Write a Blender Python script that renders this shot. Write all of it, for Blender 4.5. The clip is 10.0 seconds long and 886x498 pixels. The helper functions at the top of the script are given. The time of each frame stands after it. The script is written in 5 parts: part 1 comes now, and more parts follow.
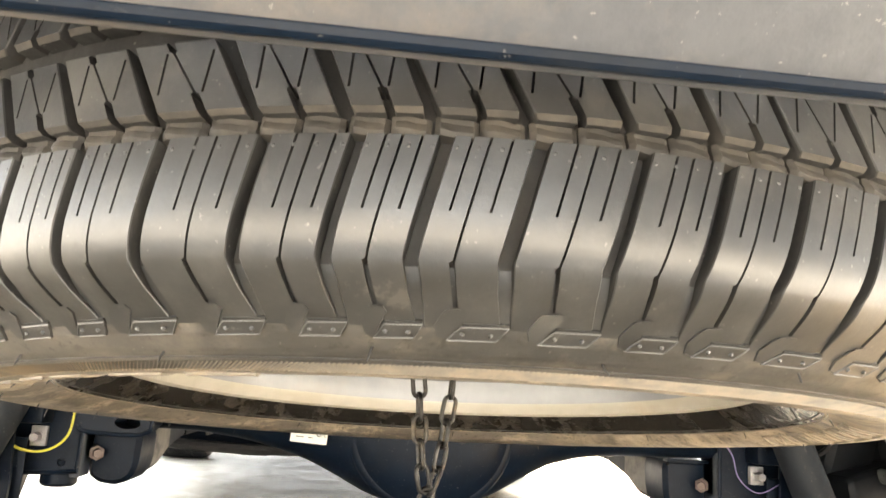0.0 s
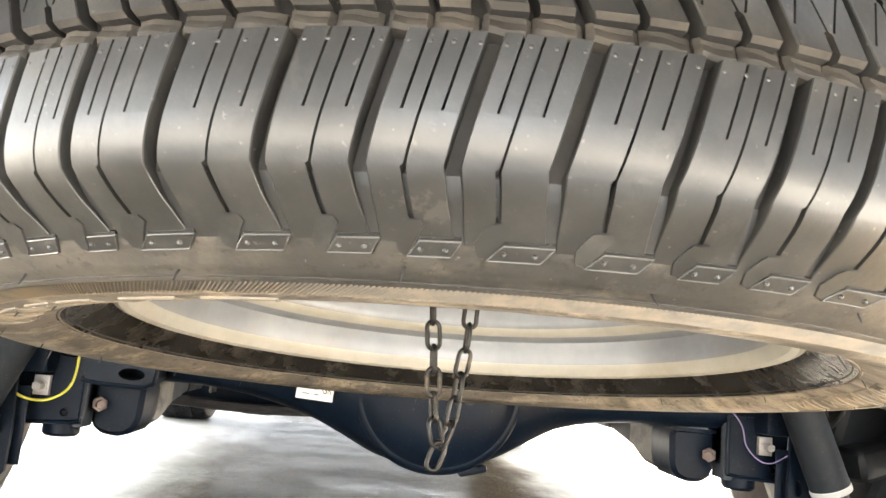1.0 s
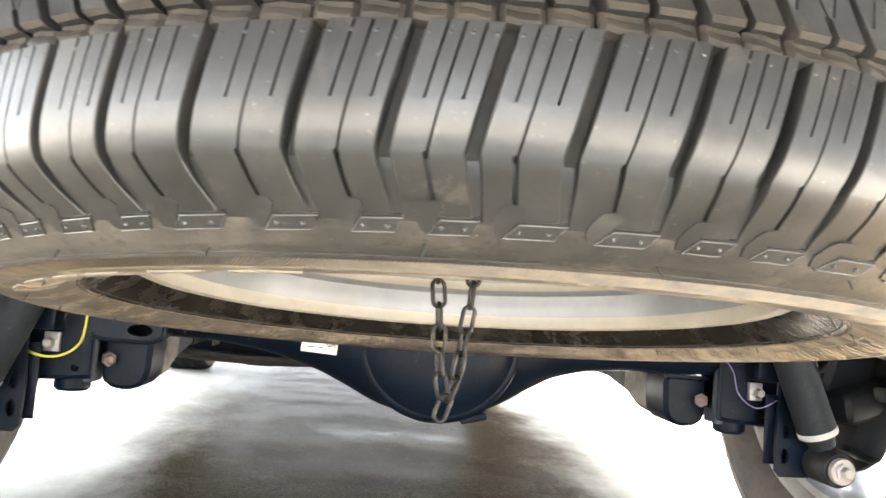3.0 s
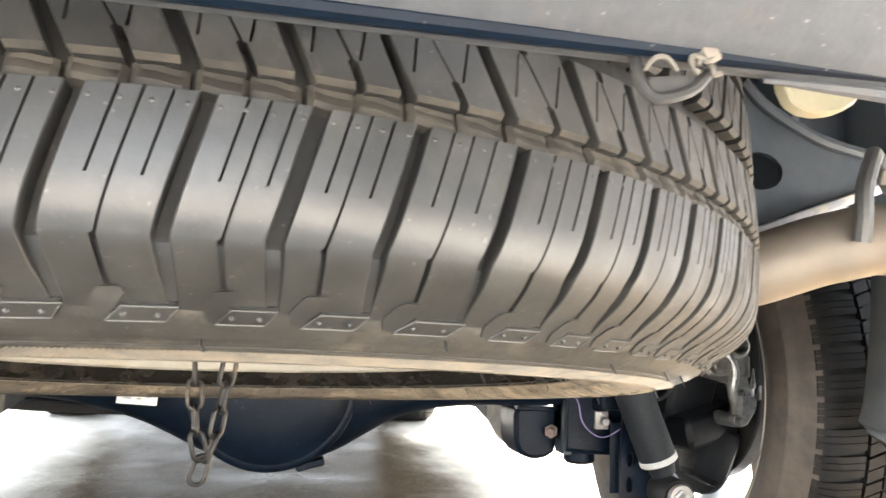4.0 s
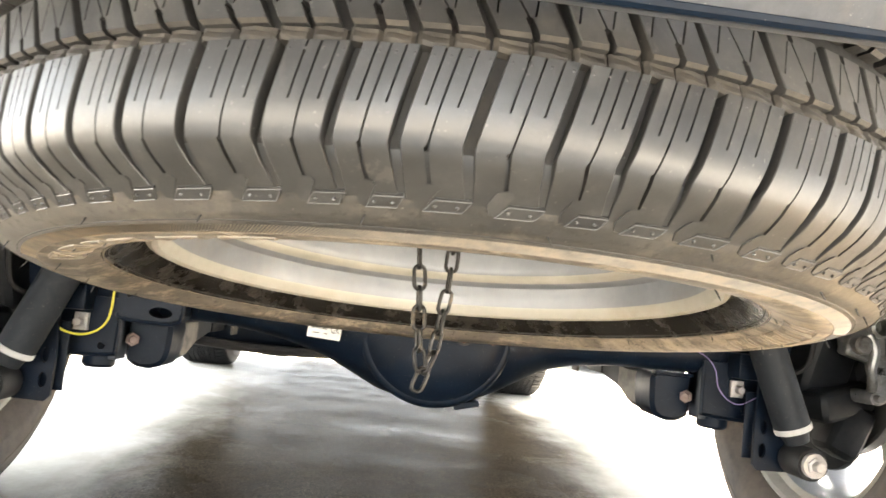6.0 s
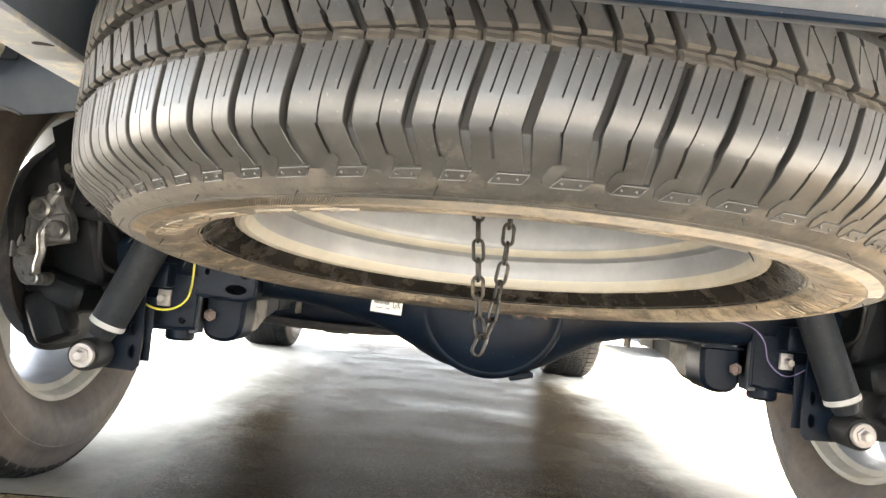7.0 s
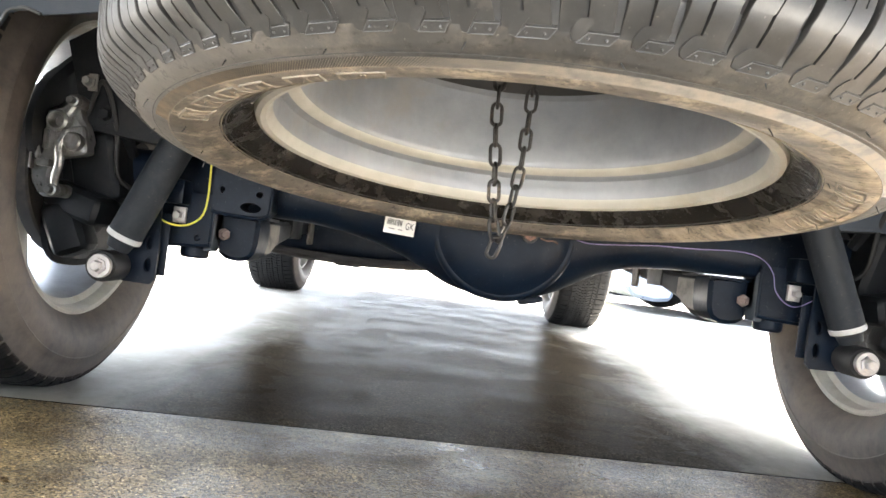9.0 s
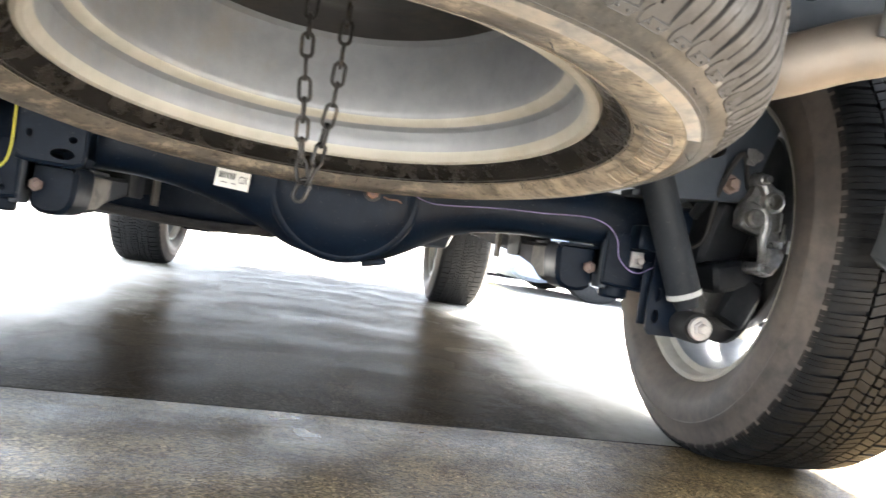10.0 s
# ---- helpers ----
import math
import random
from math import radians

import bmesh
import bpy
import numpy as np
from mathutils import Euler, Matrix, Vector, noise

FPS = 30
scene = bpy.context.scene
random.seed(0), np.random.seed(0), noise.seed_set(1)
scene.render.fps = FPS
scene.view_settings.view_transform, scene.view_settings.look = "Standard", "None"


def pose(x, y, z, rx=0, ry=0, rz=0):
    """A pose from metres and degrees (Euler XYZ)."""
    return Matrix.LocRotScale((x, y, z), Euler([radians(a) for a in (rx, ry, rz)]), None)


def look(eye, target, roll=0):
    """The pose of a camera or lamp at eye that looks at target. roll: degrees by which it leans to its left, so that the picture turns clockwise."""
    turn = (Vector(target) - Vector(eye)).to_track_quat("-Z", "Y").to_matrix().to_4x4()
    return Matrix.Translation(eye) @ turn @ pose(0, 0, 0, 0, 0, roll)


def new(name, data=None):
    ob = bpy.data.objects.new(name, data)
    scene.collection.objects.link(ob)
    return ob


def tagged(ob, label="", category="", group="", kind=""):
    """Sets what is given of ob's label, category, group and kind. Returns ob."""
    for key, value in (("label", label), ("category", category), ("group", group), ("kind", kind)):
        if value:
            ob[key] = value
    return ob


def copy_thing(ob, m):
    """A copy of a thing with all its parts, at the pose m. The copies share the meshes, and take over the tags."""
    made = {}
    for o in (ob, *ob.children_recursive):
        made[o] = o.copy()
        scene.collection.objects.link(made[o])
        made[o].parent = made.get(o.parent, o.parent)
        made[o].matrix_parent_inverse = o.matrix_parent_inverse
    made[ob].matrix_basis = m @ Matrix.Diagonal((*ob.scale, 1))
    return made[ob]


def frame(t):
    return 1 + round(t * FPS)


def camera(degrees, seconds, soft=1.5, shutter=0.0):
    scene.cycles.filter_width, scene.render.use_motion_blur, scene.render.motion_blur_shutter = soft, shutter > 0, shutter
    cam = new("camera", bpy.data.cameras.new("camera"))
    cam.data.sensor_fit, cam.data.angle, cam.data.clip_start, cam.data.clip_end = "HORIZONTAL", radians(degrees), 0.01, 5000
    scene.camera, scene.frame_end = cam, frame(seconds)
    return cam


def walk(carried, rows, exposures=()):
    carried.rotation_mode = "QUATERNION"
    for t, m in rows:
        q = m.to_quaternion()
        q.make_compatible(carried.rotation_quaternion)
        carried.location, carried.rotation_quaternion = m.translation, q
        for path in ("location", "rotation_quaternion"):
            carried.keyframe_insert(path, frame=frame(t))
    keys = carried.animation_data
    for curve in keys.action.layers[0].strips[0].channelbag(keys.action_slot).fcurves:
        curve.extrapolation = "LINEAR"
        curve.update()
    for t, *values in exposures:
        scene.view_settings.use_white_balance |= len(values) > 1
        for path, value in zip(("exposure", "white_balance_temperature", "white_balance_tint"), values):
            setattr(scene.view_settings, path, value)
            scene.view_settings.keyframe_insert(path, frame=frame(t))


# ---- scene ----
cam = camera(61.9, 10.0, shutter=0.22)
PATH = [
    (0, (-0.073, -0.996, 0.414), (0.103, 0.963, 0.776), 3.7),
    (0.5, (-0.075, -0.985, 0.392), (0.106, 0.981, 0.713), 4.4),
    (1, (-0.082, -0.971, 0.397), (0.094, 1.0, 0.687), 5.3),
    (1.5, (-0.121, -0.972, 0.406), (0.04, 1.005, 0.666), 5.8),
    (2, (-0.149, -0.985, 0.401), (0.005, 0.995, 0.631), 5.8),
    (2.2, (-0.16, -0.993, 0.4), (-0.003, 0.989, 0.618), 5.6),
    (3.3, (-0.049, -0.976, 0.41), (0.207, 1.003, 0.55), 3.7),
    (3.5, (-0.019, -0.969, 0.415), (0.285, 1.001, 0.569), 3.0),
    (4, (0.044, -0.978, 0.43), (0.431, 0.971, 0.661), 2.3),
    (4.5, (0.082, -0.998, 0.43), (0.528, 0.93, 0.723), 2.5),
    (5, (0.099, -1.005, 0.404), (0.572, 0.92, 0.669), 3.2),
    (5.5, (0.003, -1.026, 0.396), (0.329, 0.936, 0.605), 4.6),
    (6, (-0.057, -1.064, 0.386), (0.076, 0.924, 0.551), 6.2),
    (6.2, (-0.065, -1.078, 0.377), (0.021, 0.914, 0.528), 6.4),
    (7.3, (-0.066, -1.128, 0.367), (-0.077, 0.869, 0.469), 5.7),
    (7.5, (-0.061, -1.129, 0.364), (-0.079, 0.869, 0.459), 5.7),
    (8, (-0.063, -1.137, 0.368), (-0.095, 0.862, 0.437), 6.0),
    (8.5, (-0.075, -1.136, 0.334), (-0.103, 0.863, 0.375), 6.5),
    (9, (-0.069, -1.129, 0.311), (-0.073, 0.871, 0.313), 7.3),
    (9.5, (-0.042, -1.114, 0.303), (0.012, 0.885, 0.271), 7.7),
    (10, (0.023, -1.078, 0.287), (0.301, 0.903, 0.282), 8.5),
]
WARMTH = [(0, 4.78, 7800, 10), (0.6, 4.88, 7250, 10), (2, 4.88, 7200, 10), (4, 4.78, 6950, 10), (5, 4.76, 7700, 10), (6, 4.82, 7450, 10), (7.5, 4.84, 7300, 10), (8.4, 4.86, 7400, 10), (9, 4.68, 6750, 10), (10, 4.60, 6650, 10)]
walk(cam, [(t, look(eye, target, roll)) for t, eye, target, roll in PATH], WARMTH)


# ---- light ----
SUN_EL, SUN_AZ = 56.0, 144.0  # the sun stands ahead and to the right, so the car shades the floor behind it
world = bpy.data.worlds.new("world")
scene.world = world
world.use_nodes = True
wn, wl = world.node_tree.nodes, world.node_tree.links
sky = wn.new("ShaderNodeTexSky")
sky.sky_type, sky.sun_disc = "NISHITA", False
sky.sun_elevation, sky.sun_rotation = radians(SUN_EL), radians(180 - SUN_AZ)
sky.air_density, sky.dust_density, sky.ozone_density = 1.0, 6.0, 0.6
haze = wn.new("ShaderNodeMixRGB")
haze.inputs["Fac"].default_value = 0.75
haze.inputs["Color2"].default_value = (7.7, 8.75, 10.3, 1)
wl.new(sky.outputs["Color"], haze.inputs["Color1"])
wl.new(haze.outputs["Color"], wn["Background"].inputs["Color"])
wn["Background"].inputs["Strength"].default_value = 0.07
sun = new("sun", bpy.data.lights.new("sun", "SUN"))
sun.data.energy, sun.data.angle, sun.data.color = 5.0, radians(10), (1.0, 0.96, 0.9)
sun.matrix_world = pose(0, 0, 6, 90 - SUN_EL, 0, SUN_AZ)


# ---- materials ----
def ramp(nt, fac, stops):
    """A colour ramp on fac; stops of (place, colour)."""
    n = nt.nodes.new("ShaderNodeValToRGB")
    while len(n.color_ramp.elements) < len(stops):
        n.color_ramp.elements.new(0.5)
    for e, (p, c) in zip(n.color_ramp.elements, stops):
        e.position, e.color = p, (*c, 1) if len(c) == 3 else c
    nt.links.new(fac, n.inputs["Fac"])
    return n.outputs["Color"]


def speckle(nt, scale, detail=4.0, rough=0.6, coords="Object", stretch=(1, 1, 1)):
    """Noise in metres; each object has its own part of it."""
    tc, mp, n = (nt.nodes.new("ShaderNode" + k) for k in ("TexCoord", "Mapping", "TexNoise"))
    mp.inputs["Scale"].default_value = stretch
    nt.links.new(tc.outputs[coords], mp.inputs["Vector"])
    info, add, far = (nt.nodes.new("ShaderNode" + k) for k in ("ObjectInfo", "VectorMath", "Math"))
    far.operation, far.inputs[1].default_value = "MULTIPLY", 9.0
    nt.links.new(info.outputs["Random"], far.inputs[0])
    nt.links.new(mp.outputs["Vector"], add.inputs[0])
    nt.links.new(far.outputs["Value"], add.inputs[1])
    nt.links.new(add.outputs["Vector"], n.inputs["Vector"])
    n.inputs["Scale"].default_value, n.inputs["Detail"].default_value, n.inputs["Roughness"].default_value = scale, detail, rough
    return n.outputs["Fac"]


def mixed(nt, fac, a, b):
    """a and b: colours or sockets; fac: a socket or a number."""
    m = nt.nodes.new("ShaderNodeMixRGB")
    for key, v in (("Fac", fac), ("Color1", a), ("Color2", b)):
        if isinstance(v, (int, float)):
            m.inputs[key].default_value = v
        elif isinstance(v, tuple):
            m.inputs[key].default_value = (*v, 1)
        else:
            nt.links.new(v, m.inputs[key])
    return m.outputs["Color"]


def surface(name, colours, scale=20.0, rough=(0.5, 0.7), metal=0.0, dirt=None, dirt_scale=6.0, dirt_at=(0.5, 0.7), bump=0.1, bump_scale=80.0, bump_far=0.002, spec=0.5, coords="Object", stretch=(1, 1, 1), specks=0.0, speck=(0.40, 0.37, 0.33)):
    """A worn surface: two colours by fine grain, dirt in patches, gloss that varies, fine relief."""
    m = bpy.data.materials.new(name)
    m.use_nodes = True
    nt = m.node_tree
    b = nt.nodes["Principled BSDF"]
    grain = speckle(nt, scale, 6.0, 0.65, coords, stretch)
    col = ramp(nt, grain, [(0.3, colours[0]), (0.7, colours[1])])
    patch = speckle(nt, dirt_scale, 8.0, 0.7, coords, stretch)
    if dirt:
        mask = ramp(nt, patch, [(dirt_at[0], (0, 0, 0)), (dirt_at[1], (1, 1, 1))])
        col = mixed(nt, mask, col, dirt)
    if specks:
        dots = ramp(nt, speckle(nt, 420, 2.0, 0.5, coords), [(0.70, (0, 0, 0)), (0.76, (specks,) * 3)])
        col = mixed(nt, dots, col, speck)
        scuff = ramp(nt, speckle(nt, 34, 10.0, 0.8, coords, (1, 1, 3)), [(0.62, (0, 0, 0)), (0.74, (specks * 0.8,) * 3)])
        col = mixed(nt, scuff, col, tuple(0.55 * v for v in speck))
    nt.links.new(col, b.inputs["Base Color"])
    r = nt.nodes.new("ShaderNodeMapRange")
    nt.links.new(patch, r.inputs["Value"])
    r.inputs["From Min"].default_value, r.inputs["From Max"].default_value = 0.3, 0.7
    r.inputs["To Min"].default_value, r.inputs["To Max"].default_value = rough
    nt.links.new(r.outputs["Result"], b.inputs["Roughness"])
    b.inputs["Metallic"].default_value = metal
    b.inputs["Specular IOR Level"].default_value = spec
    if bump:
        bp = nt.nodes.new("ShaderNodeBump")
        bp.inputs["Strength"].default_value, bp.inputs["Distance"].default_value = bump, bump_far
        nt.links.new(speckle(nt, bump_scale, 5.0, 0.6, coords, stretch), bp.inputs["Height"])
        nt.links.new(bp.outputs["Normal"], b.inputs["Normal"])
    return m


M = {}
M["tread"] = surface("tread_rubber", ((0.021, 0.0212, 0.0215), (0.038, 0.0375, 0.0365)), 45, (0.28, 0.46), dirt=(0.080, 0.076, 0.069), dirt_scale=17, dirt_at=(0.52, 0.82), bump=0.22, bump_scale=260, bump_far=0.0006, spec=0.75, specks=0.16)
# darker than the tread: shade between the blocks is put into this rubber
M["groove"] = surface("shaded_groove_rubber", ((0.015, 0.0148, 0.0145), (0.028, 0.0265, 0.0245)), 50, (0.55, 0.85), spec=0.35, dirt=(0.050, 0.044, 0.037), dirt_scale=22, dirt_at=(0.52, 0.76), bump=0.4, bump_scale=200, bump_far=0.001, specks=0.18)
M["groove_dust"] = surface("dust_in_the_groove", ((0.024, 0.0215, 0.0185), (0.042, 0.037, 0.031)), 60, (0.6, 0.85), dirt=(0.066, 0.056, 0.044), dirt_scale=30, dirt_at=(0.48, 0.68), bump=0.5, bump_scale=180, bump_far=0.001)
M["sidewall"] = surface("dusty_sidewall", ((0.040, 0.037, 0.033), (0.088, 0.078, 0.065)), 60, (0.38, 0.62), dirt=(0.12, 0.10, 0.075), dirt_scale=11, dirt_at=(0.44, 0.62), bump=0.3, bump_scale=160, bump_far=0.0008, specks=0.60)
M["upper_wall"] = surface("grey_buttress_rubber", ((0.024, 0.0238, 0.0236), (0.045, 0.0438, 0.042)), 60, (0.30, 0.50), dirt=(0.080, 0.073, 0.063), dirt_scale=9, dirt_at=(0.47, 0.68), bump=0.2, bump_scale=200, bump_far=0.0007, specks=0.45)
def caked(m, crust, film, side, far_side=0.0):
    """Dried mud on a tyre that lies flat: a film in broad patches, a crust with ragged edges, and streaks that fan out
    from the hub, thickest on the side that faces +x (side: how much of it); pale dust on the far side, towards -x."""
    nt = m.node_tree
    b = nt.nodes["Principled BSDF"]
    col = b.inputs["Base Color"].links[0].from_socket
    tc, fan, sep, far, join, g = (nt.nodes.new("ShaderNode" + k) for k in ("TexCoord", "TexGradient", "SeparateXYZ", "VectorMath", "CombineXYZ", "MapRange"))
    fan.gradient_type, far.operation = "RADIAL", "LENGTH"
    for n in (fan, sep, far):
        nt.links.new(tc.outputs["Object"], n.inputs[0])
    nt.links.new(fan.outputs["Fac"], join.inputs["X"])
    nt.links.new(far.outputs["Value"], join.inputs["Y"])

    def noise(scale, stretch, rough):
        mp, n = nt.nodes.new("ShaderNodeMapping"), nt.nodes.new("ShaderNodeTexNoise")
        mp.inputs["Scale"].default_value = stretch
        nt.links.new(join.outputs["Vector"], mp.inputs["Vector"])
        nt.links.new(mp.outputs["Vector"], n.inputs["Vector"])
        n.inputs["Scale"].default_value, n.inputs["Detail"].default_value, n.inputs["Roughness"].default_value = scale, 8.0, rough
        return n.outputs["Fac"]

    broad = ramp(nt, noise(1.0, (9, 26, 1), 0.6), [(0.40, (0, 0, 0)), (0.62, (0.85, 0.85, 0.85))])
    col = mixed(nt, broad, col, film)
    rag = ramp(nt, speckle(nt, 24, 12, 0.75), [(0.50, (0, 0, 0)), (0.62, (0.85, 0.85, 0.85))])
    col = mixed(nt, rag, col, crust)
    nt.links.new(sep.outputs["X"], g.inputs["Value"])
    g.inputs["From Min"].default_value, g.inputs["From Max"].default_value = 0.13, 0.27
    streak = ramp(nt, noise(1.0, (70, 9, 1), 0.7), [(0.40, (0, 0, 0)), (0.60, (side,) * 3)])
    mul = nt.nodes.new("ShaderNodeMath")
    mul.operation = "MULTIPLY"
    nt.links.new(g.outputs["Result"], mul.inputs[0])
    nt.links.new(streak, mul.inputs[1])
    col = mixed(nt, mul.outputs["Value"], col, tuple(1.15 * v for v in crust))
    if far_side:
        w = nt.nodes.new("ShaderNodeMapRange")
        nt.links.new(sep.outputs["X"], w.inputs["Value"])
        w.inputs["From Min"].default_value, w.inputs["From Max"].default_value = -0.08, -0.30
        dusty, both = ramp(nt, speckle(nt, 13, 8, 0.7), [(0.30, (0.25,) * 3), (0.62, (far_side,) * 3)]), nt.nodes.new("ShaderNodeMath")
        both.operation = "MULTIPLY"
        nt.links.new(w.outputs["Result"], both.inputs[0])
        nt.links.new(dusty, both.inputs[1])
        col = mixed(nt, both.outputs["Value"], col, (0.21, 0.188, 0.162))
    pits = ramp(nt, speckle(nt, 150, 6, 0.7), [(0.36, (0.75, 0.75, 0.75)), (0.44, (0, 0, 0))])
    nt.links.new(mixed(nt, pits, col, (0.022, 0.019, 0.016)), b.inputs["Base Color"])


caked(M["sidewall"], (0.42, 0.345, 0.255), (0.190, 0.160, 0.130), 1.0)
M["letter"] = surface("raised_moulding", ((0.120, 0.103, 0.083), (0.24, 0.205, 0.160)), 60, (0.4, 0.6), dirt=(0.24, 0.19, 0.135), dirt_scale=30, dirt_at=(0.45, 0.65), bump=0.3, bump_scale=160, bump_far=0.0008)
caked(M["upper_wall"], (0.115, 0.100, 0.083), (0.070, 0.065, 0.059), 0.3, 0.6)
# the pale specks paint glints on the wet rubber
M["bead"] = surface("wet_bead_rubber", ((0.006, 0.0060, 0.0062), (0.021, 0.0190, 0.0172)), 45, (0.10, 0.40), dirt=(0.056, 0.047, 0.038), dirt_scale=36, dirt_at=(0.48, 0.82), bump=0.8, bump_scale=200, bump_far=0.0014, specks=0.45)
M["pale_steel"] = surface("pale_dusty_steel", ((0.115, 0.117, 0.120), (0.170, 0.168, 0.164)), 30, (0.45, 0.65), metal=0.2, dirt=(0.18, 0.162, 0.137), dirt_scale=12, dirt_at=(0.5, 0.8), bump=0.1)
M["flap"] = surface("grey_splash_panel", ((0.040, 0.047, 0.052), (0.070, 0.078, 0.082)), 12, (0.35, 0.6), dirt=(0.115, 0.112, 0.106), dirt_scale=14, dirt_at=(0.5, 0.75), bump=0.1, stretch=(2.5, 1, 0.5))
M["road_tyre"] = surface("road_tyre_rubber", ((0.042, 0.036, 0.0325), (0.080, 0.067, 0.058)), 40, (0.55, 0.75), dirt=(0.150, 0.116, 0.088), dirt_scale=5, dirt_at=(0.4, 0.75), bump=0.2, bump_scale=150, bump_far=0.001)
M["alloy"] = surface("brushed_alloy", ((0.225, 0.236, 0.255), (0.290, 0.302, 0.322)), 30, (0.32, 0.46), metal=0.4, dirt=(0.27, 0.25, 0.22), dirt_scale=8, dirt_at=(0.55, 0.8), bump=0.05, bump_scale=200, bump_far=0.0005)
M["lip"] = surface("painted_rim_lip", ((0.38, 0.358, 0.305), (0.47, 0.443, 0.385)), 30, (0.35, 0.5), dirt=(0.36, 0.30, 0.215), dirt_scale=7, dirt_at=(0.5, 0.8), bump=0.08, bump_scale=120, bump_far=0.0006)
M["black_paint"] = surface("black_chassis_paint", ((0.0022, 0.0055, 0.0118), (0.0045, 0.0098, 0.0190)), 30, (0.28, 0.52), spec=0.12, dirt=(0.014, 0.0165, 0.0200), dirt_scale=12, dirt_at=(0.54, 0.78), bump=0.2, bump_scale=120, bump_far=0.0008, specks=0.22)
M["brake_black"] = surface("black_carrier_iron", ((0.0042, 0.0055, 0.0072), (0.0090, 0.0105, 0.0125)), 40, (0.4, 0.65), spec=0.25, dirt=(0.024, 0.0235, 0.0230), dirt_scale=16, dirt_at=(0.52, 0.80), bump=0.3, bump_scale=110, bump_far=0.001)
M["dark_metal"] = surface("dark_cast_metal", ((0.015, 0.015, 0.016), (0.04, 0.036, 0.032)), 40, (0.5, 0.7), dirt=(0.09, 0.07, 0.05), dirt_scale=10, dirt_at=(0.55, 0.8), bump=0.3, bump_scale=100, bump_far=0.001)
M["bumper"] = surface("grey_bumper_plastic", ((0.045, 0.048, 0.055), (0.065, 0.068, 0.074)), 90, (0.55, 0.7), dirt=(0.150, 0.122, 0.098), dirt_scale=9, dirt_at=(0.50, 0.80), bump=0.25, bump_scale=500, bump_far=0.0005, specks=0.25)
M["pipe"] = surface("dusty_steel_pipe", ((0.165, 0.142, 0.120), (0.24, 0.207, 0.175)), 14, (0.45, 0.6), metal=0.4, dirt=(0.19, 0.146, 0.108), dirt_scale=8, dirt_at=(0.5, 0.8), bump=0.1, bump_scale=100, bump_far=0.0006)
M["zinc"] = surface("plated_steel", ((0.36, 0.335, 0.315), (0.50, 0.47, 0.445)), 60, (0.4, 0.55), metal=0.35, dirt=(0.35, 0.30, 0.24), dirt_scale=40, dirt_at=(0.55, 0.8), bump=0.1)
M["cast"] = surface("cast_caliper_alloy", ((0.17, 0.172, 0.172), (0.34, 0.34, 0.335)), 40, (0.25, 0.42), metal=0.7, dirt=(0.10, 0.085, 0.07), dirt_scale=30, dirt_at=(0.5, 0.7), bump=0.25, bump_scale=140, bump_far=0.001)
M["tyre_tread"] = surface("road_tread_rubber", ((0.0055, 0.0062, 0.0074), (0.013, 0.0135, 0.014)), 40, (0.5, 0.7), spec=0.12, dirt=(0.015, 0.0138, 0.0125), dirt_scale=22, dirt_at=(0.58, 0.8), bump=0.25, bump_scale=160, bump_far=0.001)
def dust_by_radius(m, colour, near, far):
    """Dust that clings to the wall of a tyre and thins out over the shoulder, where the road wears it off."""
    nt = m.node_tree
    b = nt.nodes["Principled BSDF"]
    col = b.inputs["Base Color"].links[0].from_socket
    tc, flat, far_off, g = (nt.nodes.new("ShaderNode" + k) for k in ("TexCoord", "VectorMath", "VectorMath", "MapRange"))
    flat.operation, far_off.operation = "MULTIPLY", "LENGTH"
    flat.inputs[1].default_value = (1, 1, 0)
    nt.links.new(tc.outputs["Object"], flat.inputs[0])
    nt.links.new(flat.outputs["Vector"], far_off.inputs[0])
    nt.links.new(far_off.outputs["Value"], g.inputs["Value"])
    g.inputs["From Min"].default_value, g.inputs["From Max"].default_value = far, near
    mul = nt.nodes.new("ShaderNodeMath")
    mul.operation = "MULTIPLY"
    nt.links.new(g.outputs["Result"], mul.inputs[0])
    nt.links.new(ramp(nt, speckle(nt, 26, 8, 0.7), [(0.30, (0.45, 0.45, 0.45)), (0.60, (1, 1, 1))]), mul.inputs[1])
    nt.links.new(mixed(nt, mul.outputs["Value"], col, colour), b.inputs["Base Color"])


dust_by_radius(M["tyre_tread"], (0.068, 0.056, 0.047), 0.346, 0.364)
M["white_ring"] = surface("white_band", ((0.42, 0.42, 0.41), (0.52, 0.52, 0.50)), 60, (0.5, 0.6), bump=0)
def splashed(m):
    """Thin dried splashes, in short scratched strokes, on some parts of a surface."""
    nt = m.node_tree
    b = nt.nodes["Principled BSDF"]
    col = b.inputs["Base Color"].links[0].from_socket
    where = ramp(nt, speckle(nt, 11, 3, 0.5), [(0.61, (0, 0, 0)), (0.72, (0.55, 0.55, 0.55))])
    strokes = ramp(nt, speckle(nt, 95, 4, 0.7, stretch=(1.0, 1.0, 0.35)), [(0.57, (0, 0, 0)), (0.63, (0.75, 0.75, 0.75))])
    mul = nt.nodes.new("ShaderNodeMath")
    mul.operation = "MULTIPLY"
    nt.links.new(where, mul.inputs[0])
    nt.links.new(strokes, mul.inputs[1])
    nt.links.new(mixed(nt, mul.outputs["Value"], col, (0.115, 0.105, 0.092)), b.inputs["Base Color"])


